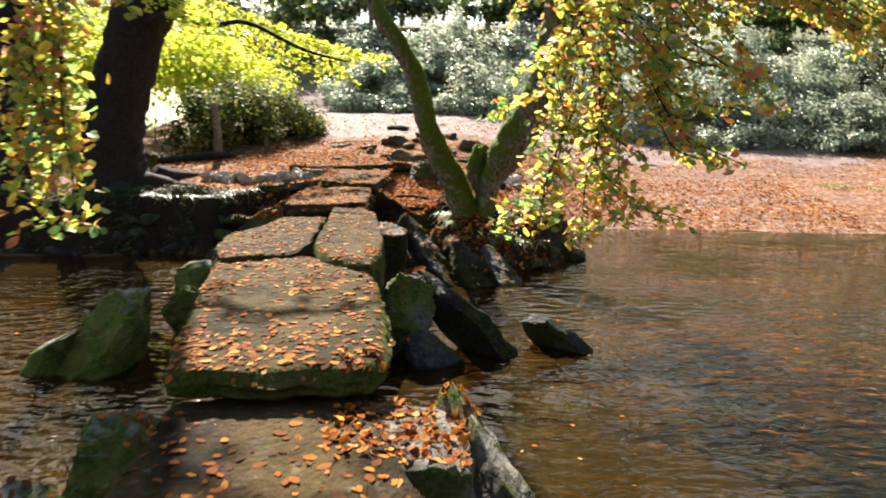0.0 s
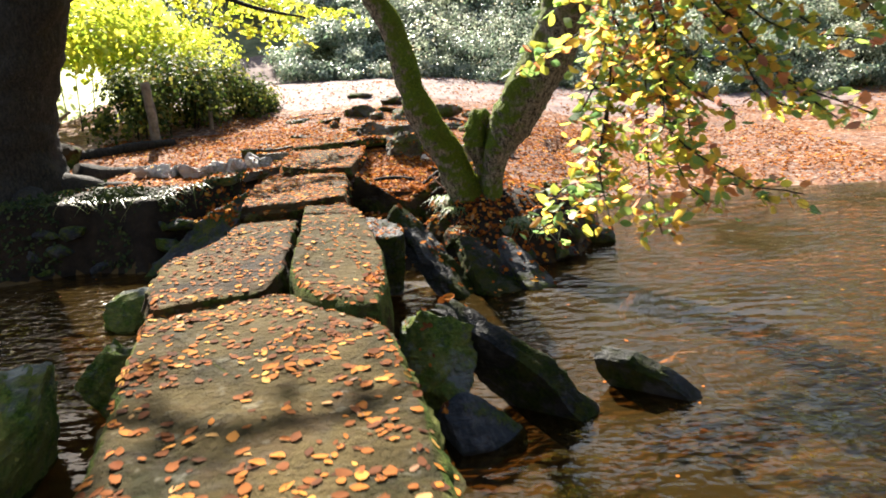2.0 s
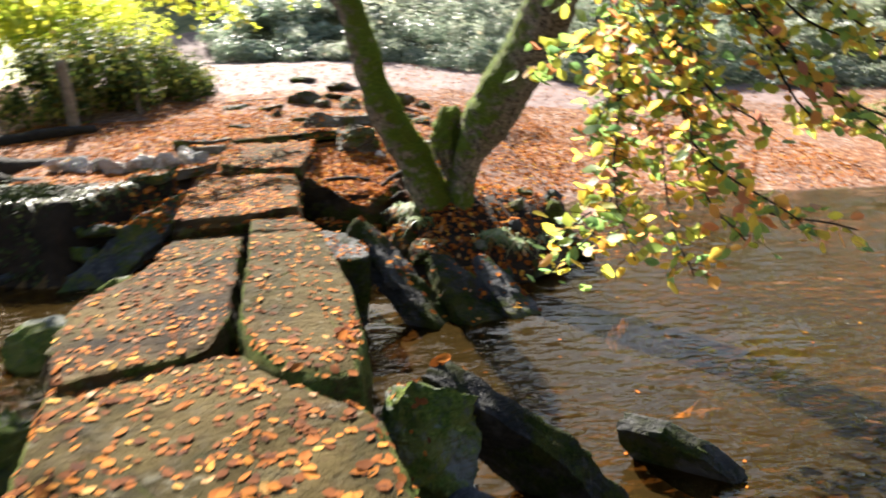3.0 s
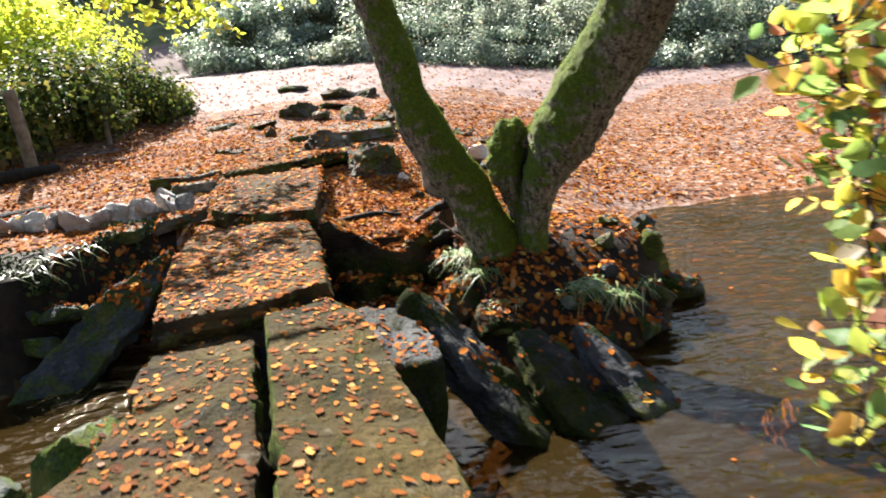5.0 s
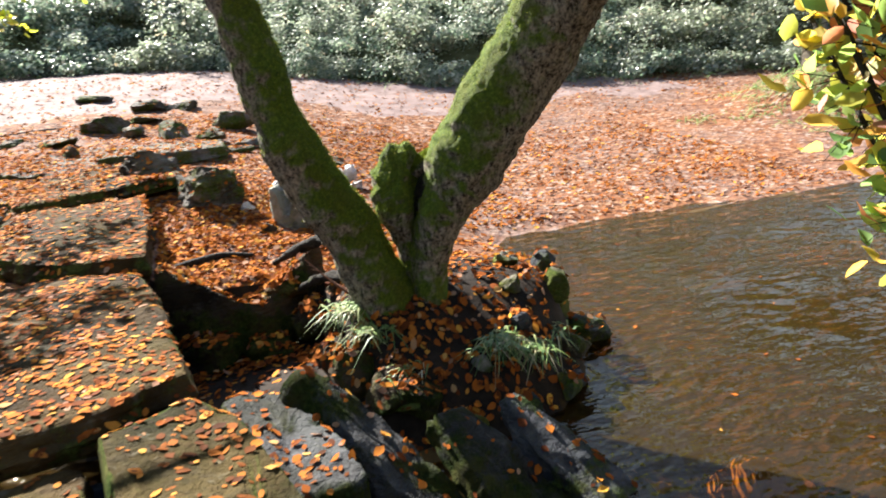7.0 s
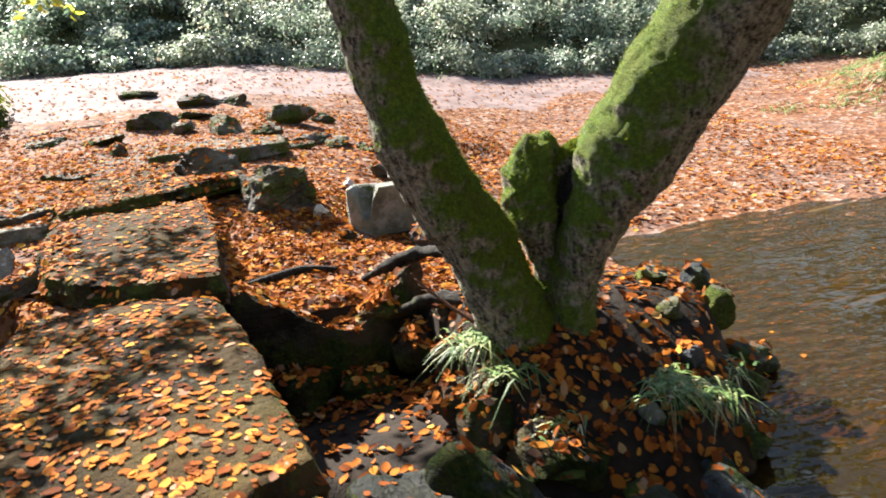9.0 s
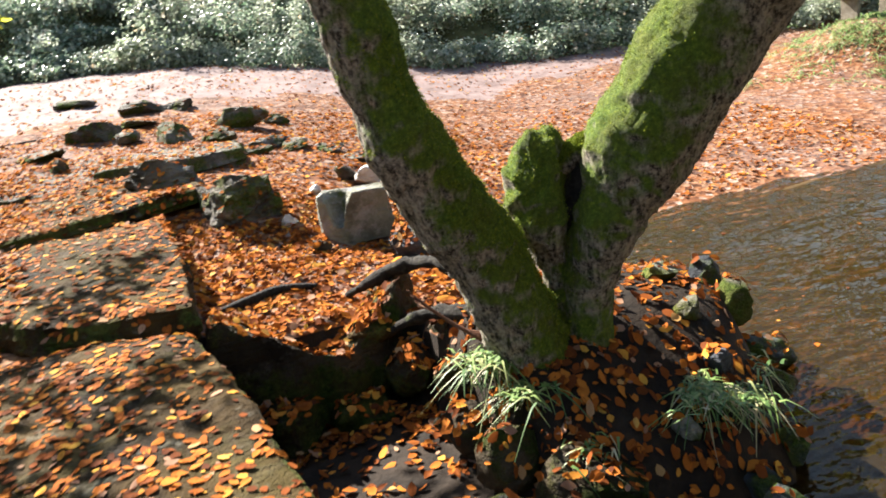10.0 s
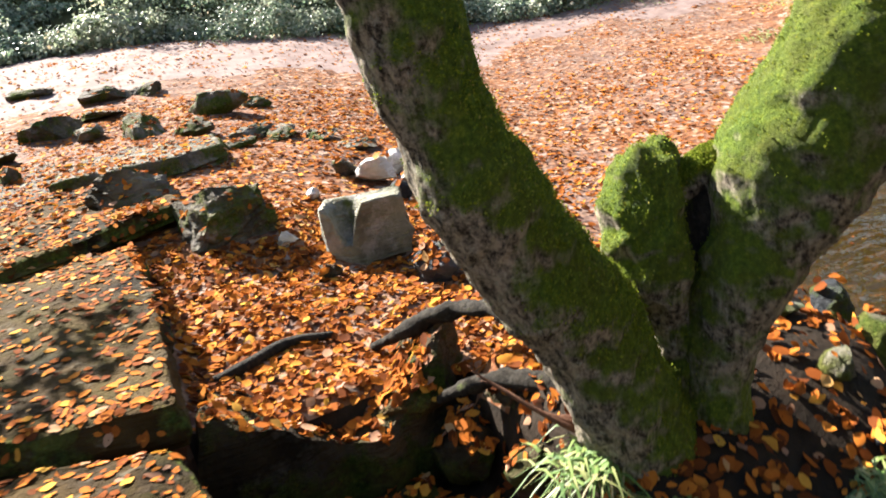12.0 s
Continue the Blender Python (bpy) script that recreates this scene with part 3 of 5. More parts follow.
rock("river_boulder", "mossy boulder capped with leaves", (-2.60, 7.2, -0.78), (0.34, 0.38, 0.36), 23, MOSSY, (0, 0, 15), "boulder", "boulders in the river", cuts=14, detail=5, rough=0.16)
rock("river_boulder", "dark mossy boulder in shaded water", (-3.26, 9.45, -0.98), (0.46, 0.36, 0.30), 24, MOSSY, (0, -14, 20), "boulder", "boulders in the river", cuts=14, rough=0.14)
rock("river_boulder", "mossy stone beside the deck", (-2.48, 8.25, -0.72), (0.30, 0.46, 0.30), 25, MOSSY, (0, 0, 0), "boulder", "boulders in the river")
rock("river_boulder", "mossy stone beside the deck", (-2.42, 9.1, -0.46), (0.26, 0.36, 0.34), 26, MOSSY, (0, 10, 10), "boulder", "boulders in the river")
rock("river_boulder", "green boulder near the water's edge", (-2.2, 2.7, -1.0), (0.5, 0.4, 0.3), 27, MOSSY, (0, 0, 0), "boulder", "boulders in the river")

# Lumps added under the surface; their pale ochre paints sunlit patches of the river.
rock("sun_patch_lump", "ochre lump standing for a sunlit patch under the brown water", (1.82, 7.62, -1.44), (0.62, 0.30, 0.34), 28, SUNPATCH, (0, 0, -12), "rock", "stones under the water", rough=0.2)
rock("sun_patch_lump", "ochre lump standing for a sunlit patch under the brown water", (2.0, 9.45, -1.50), (0.42, 0.30, 0.34), 29, SUNPATCH, (0, 0, -35), "rock", "stones under the water", rough=0.2)
rock("sun_patch_lump", "ochre lump standing for a sunlit patch under the brown water", (1.45, 9.9, -1.48), (0.22, 0.16, 0.34), 30, SUNPATCH, (0, 0, 20), "rock", "stones under the water", rough=0.2)

leaning("leaning_slab", "mossy grey slab propped against the bridge", (0.07, 4.12, -0.36), (0.72, 2.85, -1.08), 0.26, 0.20, 31, MOSSBR, -30)
leaning("leaning_slab", "short grey slab leaning at the water", (0.66, 3.12, -0.76), (1.0, 2.72, -1.05), 0.22, 0.12, 32, DARKST, -20)
leaning("leaning_slab", "long mossy slab slanting into the river", (-0.22, 6.95, -0.27), (0.66, 6.62, -1.10), 0.44, 0.18, 33, WETSHADE, -62, 0.35)
leaning("leaning_slab", "small dark slab poking from the river", (0.86, 6.98, -0.74), (1.42, 6.72, -1.08), 0.38, 0.14, 34, WETSHADE, -60, 0.4)
leaning("leaning_slab", "large dark slab slanting into the river with leaves on it", (-0.52, 10.22, -0.10), (0.22, 9.36, -1.06), 0.38, 0.20, 35, WETSHADE, -8, 0.5)
leaning("leaning_slab", "broad dark slab resting on its neighbour", (0.22, 10.05, -0.50), (0.62, 9.30, -1.08), 0.44, 0.16, 36, WETSHADE, -4, 0.9)
leaning("leaning_slab", "blue-grey slab with leaves at the water's edge", (0.62, 10.08, -0.55), (0.98, 9.35, -1.06), 0.36, 0.10, 37, DARKST, 6, 0.6)
leaning("leaning_slab", "dark slab propped against the bank", (-2.50, 12.50, -0.12), (-3.72, 11.45, -1.10), 0.46, 0.16, 38, DARKST, -40, 0.35)

# stones of the bank
def sag(x, y):
    """The hollowed lip of the rock shelf over the pit."""
    return min(0.02, -0.33 + 0.62 * (x + 0.42) ** 2 + 0.05 * math.sin(5 * x)) - 0.10 * max(0.0, y - 12.5)


tagged(part("rock_shelf", slab_bm([(-1.06, 12.34), (-0.75, 12.24), (-0.35, 12.27), (0.02, 12.40), (0.20, 12.55), (0.15, 12.85), (-0.5, 12.9), (-1.02, 12.85)], 0.62, 41, sag, jag=0.11, bevel=0.09, bulge=0.05, lumps=3.5), SHELF, crease=40), "dark mossy rock shelf hollowed out above the pit", "rock")
stones.append(bpy.data.objects["rock_shelf"])
for i, (x, y, z, a) in enumerate([(-0.80, 12.16, -0.74, 0.27), (-0.32, 12.18, -0.80, 0.25), (0.02, 12.24, -0.62, 0.24)]):
    rock("bank_stone", "dark rock at the back of the pit", (x, y, z), (a, a * 0.7, a * 0.8), 660 + i, SHELF, (0, 14 * math.sin(i), 40 * i), "rock", "dark rocks in the pit", cuts=10, rough=0.14)
rock("bank_stone", "rounded brown rock half under leaves", (-0.14, 12.52, -0.42), (0.27, 0.24, 0.17), 42, SLAB, (0, 6, 10), "rock", rough=0.06)
for i, (x, y, z, a) in enumerate([(0.02, 11.02, -0.62, 0.20), (0.16, 11.20, -0.52, 0.17), (0.10, 10.74, -0.68, 0.20), (-0.02, 11.42, -0.66, 0.20), (0.10, 11.70, -0.58, 0.19), (0.30, 10.62, -0.70, 0.18)]):
    rock("bank_stone", "dark earthy stone under the grass tuft", (x, y, z), (a, a * 0.9, a), 640 + i, SHELF, (10 * i, 12 * math.sin(i), 50 * i), "rock", "earthy stones at the foot of the tree", cuts=12, detail=3, rough=0.16)
rock("bank_stone", "dark rock under the roots", (0.30, 12.05, -0.48), (0.26, 0.24, 0.22), 43, SHELF, (0, 0, 0), "rock")
rock("bank_stone", "pale-tipped boulder lying on the flat ledge", (-0.86, 15.72, 0.30), (0.46, 0.36, 0.27), 44, PALEST, (0, 6, -10), "rock", cuts=14, detail=5, rough=0.15)
rock("bank_stone", "square weathered block tilted in the leaves", (-0.36, 14.98, 0.10), (0.42, 0.44, 0.34), 245, PALEST, (22, -6, -16), "rock", cuts=11, detail=5, rough=0.17)
rock("bank_stone", "small pale stone lying in leaves", (-0.02, 14.56, -0.06), (0.10, 0.09, 0.09), 46, CHALK, (0, 0, 0), "rock", cuts=14)
rock("bank_stone", "small pale stone lying in leaves", (0.47, 15.35, 0.0), (0.08, 0.07, 0.07), 146, CHALK, (0, 0, 50), "rock", cuts=14)
rock("bank_stone", "flat grey stone sunk in leaves", (0.05, 14.02, -0.20), (0.13, 0.10, 0.06), 147, PALEST, (0, 0, 10), "rock", cuts=14)
rock("bank_stone", "blue-grey stone behind the trunk", (0.68, 13.62, -0.26), (0.21, 0.18, 0.15), 47, DARKST, (0, 0, 20), "rock", cuts=14)
rock("bank_stone", "dark stone beside the squat stone", (1.22, 15.28, -0.20), (0.13, 0.12, 0.12), 148, DARKST, (0, 0, 20), "rock", cuts=14)
rock("bank_stone", "rough dark rock at the water's edge", (1.95, 11.75, -0.86), (0.26, 0.34, 0.30), 48, MOSSY, (0, 0, 10), "rock")
rock("bank_stone", "rough dark rock at the water's edge", (2.05, 11.45, -0.98), (0.22, 0.26, 0.20), 49, DARKST, (0, 0, 40), "rock")
slab("bank_slab", "long flat mossy stone in the leaves", [(-1.38, 16.95), (-0.3, 16.62), (0.14, 16.85), (0.20, 17.35), (-0.4, 17.75), (-1.3, 17.55)], 0.42, 0.2, 50, MOSSBR, slope=(0, 0.05), jag=0.07)
for i, (x, y, a) in enumerate([(1.62, 10.95, 0.17), (1.38, 10.62, 0.15), (0.98, 10.46, 0.14), (1.75, 11.35, 0.20), (0.52, 10.46, 0.15), (1.18, 10.88, 0.10), (0.78, 10.68, 0.09), (1.50, 11.65, 0.14), (1.85, 11.6, 0.16), (1.30, 11.20, 0.11), (0.22, 10.62, 0.13), (1.52, 10.72, 0.10)]):
    rock("bank_stone", "small mossy stone in the island bank", (x, y, float(land(x, y)) + 0.25 * a), (a, a * 0.8, a * 0.75), 520 + i, (MOSSBR, MOSSY, DARKST)[i % 3], (10 * math.sin(i), 12 * math.cos(2 * i), 50 * i), "rock", "small stones round the tree", cuts=14, detail=3, rough=0.16)
far_rocks = [(-1.22, 19.9, 0.5, 0.31, 0.26), (-0.90, 19.4, 0.4, 0.19, 0.16), (-0.34, 19.0, 0.5, 0.37, 0.27), (0.11, 18.3, 0.4, 0.26, 0.15), (0.69, 19.6, 0.4, 0.36, 0.25), (1.30, 19.9, 0.3, 0.24, 0.10), (0.70, 18.05, 0.3, 0.30, 0.09), (1.05, 17.95, 0.2, 0.28, 0.10), (1.40, 17.8, 0.2, 0.26, 0.09), (-1.48, 23.4, 0.8, 0.32, 0.14), (-0.43, 21.8, 0.7, 0.42, 0.18), (0.22, 21.9, 0.6, 0.30, 0.15), (-1.75, 17.95, 0.4, 0.17, 0.17), (-2.0, 19.2, 0.5, 0.42, 0.10), (1.62, 17.2, 0.1, 0.26, 0.10), (0.35, 17.5, 0.3, 0.24, 0.08), (-2.7, 19.8, 0.6, 0.3, 0.08), (-0.65, 20.7, 0.5, 0.5, 0.08)]
for i, (x, y, z, a, h) in enumerate(far_rocks):
    h *= 1.1
    z = float(land(x, y)) + h * 0.2
    rock("bank_stone", "mossy grey-brown stone lying in leaves", (x, y, z), (a * 1.4, a * 0.85, h * 0.9), 60 + i, PALEST if i in (3, 9, 10, 11) else MOSSBR, (0, 5 * math.sin(i * 2.1), 37 * i), "rock", "loose stones on the bank", detail=4, cuts=16, rough=0.16)
for i in range(7):
    x, y, a = 1.08 + 0.11 * i + 0.05 * math.sin(5 * i), 16.15 + 0.32 * math.sin(i * 2.3), 0.13 + 0.07 * math.sin(i * 3.7)
    rock("bank_stone", "pale broken stone in a heap behind the tree", (x, y, float(land(x, y)) + 0.5 * a), (a * 1.3, a, a * 0.75), 700 + i, CHALK if i % 3 else PALEST, (14 * math.sin(i), 20 * math.cos(3 * i), 40 * i), "rock", "heap of pale stones", cuts=15)
for i in range(18):
    dice = random.Random(820 + i)
    x = -4.45 + 1.9 * i / 17 + dice.uniform(-0.09, 0.09)
    y = 13.74 + dice.uniform(-0.16, 0.16)
    k = dice.uniform(0.55, 1.35)
    plate = part("kerb_stone", rock_bm((0.17 * k, 0.065 * k, 0.15 * k), 820 + i, 8, 3, 0.2), CHALK, crease=34)
    plate.matrix_world = pose(x, y, float(land(x, y)) + 0.09 * k, dice.uniform(-35, 45), dice.uniform(-40, 40), dice.uniform(-60, 40))
    stones.append(plate)
    tagged(plate, "white-weathered slate set on edge in leaves", "rock", "upright stones edging the bank")


# ---- the stone with a broken corner ----
def split_stump():
    ring = [(-0.26, -0.13), (0.02, -0.18), (0.26, -0.11), (0.26, 0.14), (-0.23, 0.16)]
    bm = slab_bm(ring, 0.44, 91, lambda x, y: 0.24 - 0.30 * float(smoothstep(0.11, 0.02, abs(x + 0.11)) * smoothstep(0.12, -0.04, y)), jag=0.03, bevel=0.035, bulge=0.02)
    for v in bm.verts:
        if v.co.z < 0.22:
            a = math.atan2(v.co.y, v.co.x)
            f = 1 + 0.03 * math.sin(13 * a) + 0.02 * math.sin(29 * a + 1)
            v.co.x, v.co.y = v.co.x * f, v.co.y * f
    ob = part("squat_stone", bm, FLUTED, crease=35)
    ob.matrix_world = pose(0.50, 14.30, -0.09, 0, 0, -24) @ Matrix.Diagonal((1.16, 1.0, 0.98, 1))
    stones.append(ob)
    return tagged(ob, "squat grey fluted stone with a notched top", "rock")


split_stump()


# ---- wood, twigs and leaves ----
def curve_points(points, steps):
    """A smooth line through control points (x, y, z, radius)."""
    pts = [Vector(p) for p in points]
    pts = [pts[0] * 2 - pts[1]] + pts + [pts[-1] * 2 - pts[-2]]
    out = []
    for i in range(1, len(pts) - 2):
        a, b, c, d = pts[i - 1:i + 3]
        for k in range(steps):
            t = k / steps
            out.append(0.5 * ((2 * b) + (c - a) * t + (2 * a - 5 * b + 4 * c - d) * t * t + (3 * b - a - 3 * c + d) * t ** 3))
    out.append(pts[-2])
    return out


def tube_bm(points, sides=14, steps=7, seed=0, rough=0.06, bm=None):
    """A tapered limb along control points (x, y, z, radius), with an uneven skin."""
    line = curve_points([Vector((*p,)) if len(p) == 4 else Vector(p) for p in points], steps)
    bm = bm or bmesh.new()
    rows = []
    side = Vector((1, 0, 0))
    for i, p in enumerate(line):
        q = line[min(i + 1, len(line) - 1)].to_3d() - line[max(i - 1, 0)].to_3d()
        ahead = q.normalized()
        side = (side - ahead * side.dot(ahead)).normalized()
        other = ahead.cross(side)
        row = []
        for k in range(sides):
            a = 2 * math.pi * k / sides
            out = side * math.cos(a) + other * math.sin(a)
            c = p.to_3d() + out * p.w
            n = noise.noise(c * 3.2 + Vector((seed, 0, 0))) * 1.2 + noise.noise(c * 11 + Vector((0, seed, 0))) * 0.6 + noise.noise(Vector((c.x * 34, c.y * 34, c.z * 15)) + Vector((0, 0, seed))) * 0.45
            row.append(bm.verts.new(c + out * n * rough * min(1.0, p.w * 5) * 0.6))
        rows.append(row)
    for a, b in zip(rows, rows[1:]):
        for k in range(sides):
            bm.faces.new((a[k], a[(k + 1) % sides], b[(k + 1) % sides], b[k]))
    bm.faces.new(list(reversed(rows[0])))
    bm.faces.new(rows[-1])
    return bm


def limb(name, points, material, parent=None, sides=14, steps=7, seed=0, rough=0.06, label=""):
    return part(name, tube_bm(points, sides, steps, seed, rough), material, parent, label)


LEAF = np.array([(-0.5, 0, 0.0), (0.0, 0, -0.03), (0.5, 0, 0.0), (-0.30, 0.22, 0.05), (-0.02, 0.31, 0.09), (0.29, 0.20, 0.05), (-0.30, -0.22, 0.05), (-0.02, -0.31, 0.09), (0.29, -0.20, 0.05)])
LEAF_FACES = np.array([(0, 1, 4, 3), (1, 2, 5, 4), (0, 6, 7, 1), (1, 7, 8, 2)])


def leaf_arrays(places, normals, sizes, rng, curl=1.0):
    """Folded oval leaves at places, each turned at random about its normal and bent a little."""
    n = len(places)
    normals = normals / np.maximum(np.linalg.norm(normals, axis=1, keepdims=True), 1e-6)
    any_way = rng.normal(size=(n, 3))
    u = np.cross(normals, any_way)
    u /= np.maximum(np.linalg.norm(u, axis=1, keepdims=True), 1e-6)
    v = np.cross(normals, u)
    shape = LEAF[None, :, :] * np.stack([sizes, sizes * rng.uniform(0.75, 1.25, n), sizes * curl * rng.uniform(-0.8, 2.4, n)], 1)[:, None, :]
    shape[..., 2] += (rng.uniform(-0.1, 0.45, n) * sizes * curl)[:, None] * LEAF[None, :, 0] ** 2
    shape += rng.normal(size=shape.shape) * (0.025 * sizes)[:, None, None]
    verts = places[:, None, :] + shape[..., 0:1] * u[:, None, :] + shape[..., 1:2] * v[:, None, :] + shape[..., 2:3] * normals[:, None, :]
    quads = (np.arange(n)[:, None, None] * 9 + LEAF_FACES[None]).reshape(-1, 4)
    return verts.reshape(-1, 3), quads


def leaves(name, places, normals, sizes, material, parent=None, seed=0, curl=1.0):
    verts, quads = leaf_arrays(np.asarray(places, dtype=float), np.asarray(normals, dtype=float), np.asarray(sizes, dtype=float), np.random.RandomState(seed), curl)
    return from_arrays(name, verts, quads, material, parent)


def bough(points, rng, leaf=0.085, spread=0.35, every=0.07, start=0.2, droop=0.25, per=7, bm=None):
    """Side twigs with leaves along a branch. Returns the places, normals and sizes of the leaves."""
    line = curve_points([Vector((*p, 0.01)) for p in points], 10)
    places, normals, sizes = [], [], []
    walked, k = 0.0, 0
    total = sum((b - a).length for a, b in zip(line, line[1:]))
    gone = 0.0
    for a, b in zip(line, line[1:]):
        gone += (b - a).length
        walked += (b - a).length
        if gone < start * total:
            walked = 0
        while walked > every:
            walked -= every
            k += 1
            ahead = (b - a).to_3d().normalized()
            side = ahead.cross(Vector((0, 0, 1))).normalized() * (1 if k % 2 else -1)
            way = (side * rng.uniform(0.5, 1.1) + ahead * rng.uniform(0.1, 0.9) + Vector((0, 0, rng.uniform(-0.7, 0.25) - droop))).normalized()
            size = spread * rng.uniform(0.45, 1.1)
            o = a.to_3d()
            if bm is not None:
                tube_bm([(*o, 0.0035), (*(o + way * size * 0.5), 0.0025), (*(o + way * size + Vector((0, 0, -0.05 * size))), 0.0012)], 3, 2, 0, 0, bm)
            for j in range(per):
                f = (j + rng.uniform(0.2, 1.0)) / per
                c = o + way * size * f + Vector((rng.uniform(-1, 1), rng.uniform(-1, 1), rng.uniform(-1, 0.6))) * leaf * 0.55
                places.append(c)
                normals.append((rng.uniform(-0.7, 0.7), rng.uniform(-0.9, 0.5), rng.uniform(0.15, 1.0)))
                sizes.append(leaf * rng.uniform(0.65, 1.25))
    return places, normals, sizes


def crown(tree, name, boughs, material, seed, leaf=0.085, wood=None, radius=0.012, **more):
    """A set of leafy boughs as parts of a tree: one mesh of branches, one of twigs, one of leaves."""
    rng = np.random.RandomState(seed)
    twigs = bmesh.new()
    places, normals, sizes = [], [], []
    for pts in boughs:
        n = len(pts)
        limb("branch", [(*p, radius * (1.2 - i / n)) for i, p in enumerate(pts)], wood or OLDBARK, tree, 6, 6, seed, 0.02)
        a, b, c = bough(pts, rng, leaf=leaf, bm=twigs, **more)
        places += a
        normals += b
        sizes += c
    tagged(part("twig_spray", twigs, wood or OLDBARK, tree), kind="stuff")
    tagged(leaves(name, [tuple(p) for p in places], normals, sizes, material, tree, seed), kind="stuff")


# the mossy tree at the water
tree = tagged(empty("riverside_tree", (0.5, 11.3, -0.3)), "mossy forked tree leaning over the river bank", "tree")


def hang(thing):
    for ob in thing.children:
        ob.matrix_parent_inverse = Matrix.Translation(thing.location).inverted()


limb("stem", [(0.44, 11.38, -0.72, 0.29), (0.40, 11.38, -0.50, 0.245), (0.34, 11.38, -0.22, 0.222), (0.18, 11.35, 0.22, 0.198), (-0.03, 11.35, 0.62, 0.182), (-0.21, 11.36, 0.98, 0.170), (-0.30, 11.37, 1.40, 0.155), (-0.42, 11.36, 1.83, 0.135), (-0.70, 11.35, 2.38, 0.125), (-1.0, 11.35, 2.9, 0.11), (-1.4, 11.2, 4.2, 0.08), (-1.5, 11.0, 5.6, 0.03)], BARK, tree, 64, 26, 3, 0.06)
limb("stem", [(0.69, 11.30, -0.72, 0.20), (0.69, 11.28, -0.40, 0.145), (0.69, 11.27, -0.12, 0.130), (0.73, 11.25, 0.12, 0.150), (0.81, 11.20, 0.34, 0.190), (0.93, 11.14, 0.58, 0.245), (1.10, 11.06, 0.88, 0.275), (1.39, 10.82, 1.42, 0.270), (1.51, 10.52, 1.90, 0.25), (1.60, 10.25, 2.7, 0.2), (1.8, 10.0, 4.4, 0.12), (2.0, 9.9, 6.2, 0.05)], BARK, tree, 68, 26, 7, 0.055)
bm = tube_bm([(0.66, 11.36, -0.34, 0.11), (0.65, 11.38, 0.02, 0.125), (0.62, 11.41, 0.32, 0.185), (0.615, 11.43, 0.48, 0.195), (0.625, 11.43, 0.57, 0.190), (0.64, 11.42, 0.635, 0.165), (0.66, 11.41, 0.64, 0.11), (0.67, 11.40, 0.60, 0.05)], 56, 20, 9, 0.09)
for v in bm.verts:
    out = Vector((v.co.x - 0.63, v.co.y - 11.42, 0))
    face = out.normalized().dot(Vector((0.62, -0.78, 0))) if out.length > 1e-4 else 0.0
    sunk = max(0.0, face - 0.45) * float(smoothstep(0.0, 0.30, v.co.z))
    v.co -= out * min(0.8, 1.5 * sunk)
    v.co.z += 0.07 * noise.noise(Vector((v.co.x * 8, v.co.y * 8, 3))) * float(smoothstep(0.45, 0.6, v.co.z))
# Limb added to plug the gap; its near-black bark gives the hollow its shade.
limb("ridge", [(0.74, 11.40, -0.30, 0.09), (0.75, 11.41, 0.10, 0.11), (0.79, 11.41, 0.38, 0.13), (0.84, 11.37, 0.60, 0.10)], OLDBARK, tree, 20, 10, 8, 0.06, "dark filler closing the hollow behind the stub")
part("stump", bm, BARK, tree, "broken mossy stub with a dark hollow")
limb("burl", [(0.70, 11.44, 0.58, 0.05), (0.80, 11.36, 0.66, 0.085), (0.90, 11.24, 0.66, 0.10), (0.95, 11.10, 0.55, 0.09), (0.90, 11.04, 0.36, 0.05)], BARK, tree, 24, 12, 4, 0.06, "mossy bulge of healed bark")
for pts in ([(0.40, 11.85, -0.02, 0.075), (0.30, 12.25, 0.0, 0.056), (0.16, 12.50, -0.06, 0.052), (0.0, 12.68, -0.16, 0.040), (-0.12, 12.85, -0.26, 0.02)],
            [(0.36, 11.65, -0.20, 0.075), (0.20, 11.98, -0.22, 0.050), (0.06, 12.16, -0.28, 0.040), (-0.05, 12.28, -0.36, 0.02)],
            [(0.9, 11.5, -0.40, 0.10), (1.2, 11.7, -0.45, 0.06), (1.5, 11.8, -0.62, 0.04)],
            [(0.6, 11.05, -0.48, 0.09), (0.75, 10.78, -0.66, 0.06), (0.9, 10.5, -0.90, 0.04)]):
    limb("root", pts, OLDBARK, tree, 14, 10, 2, 0.20)
for k in range(4):
    limb("splinter", [(0.17 + 0.03 * k, 11.50 + 0.02 * k, -0.24, 0.016), (0.06 + 0.02 * k, 11.62, -0.14 - 0.02 * k, 0.010), (-0.05 + 0.03 * k, 11.74 + 0.03 * k, -0.02 - 0.035 * k, 0.006), (-0.10 + 0.03 * k, 11.80 + 0.03 * k, 0.05 - 0.05 * k, 0.002)], TORN, tree, 6, 4, k, 0.05, "torn reddish root splinter")


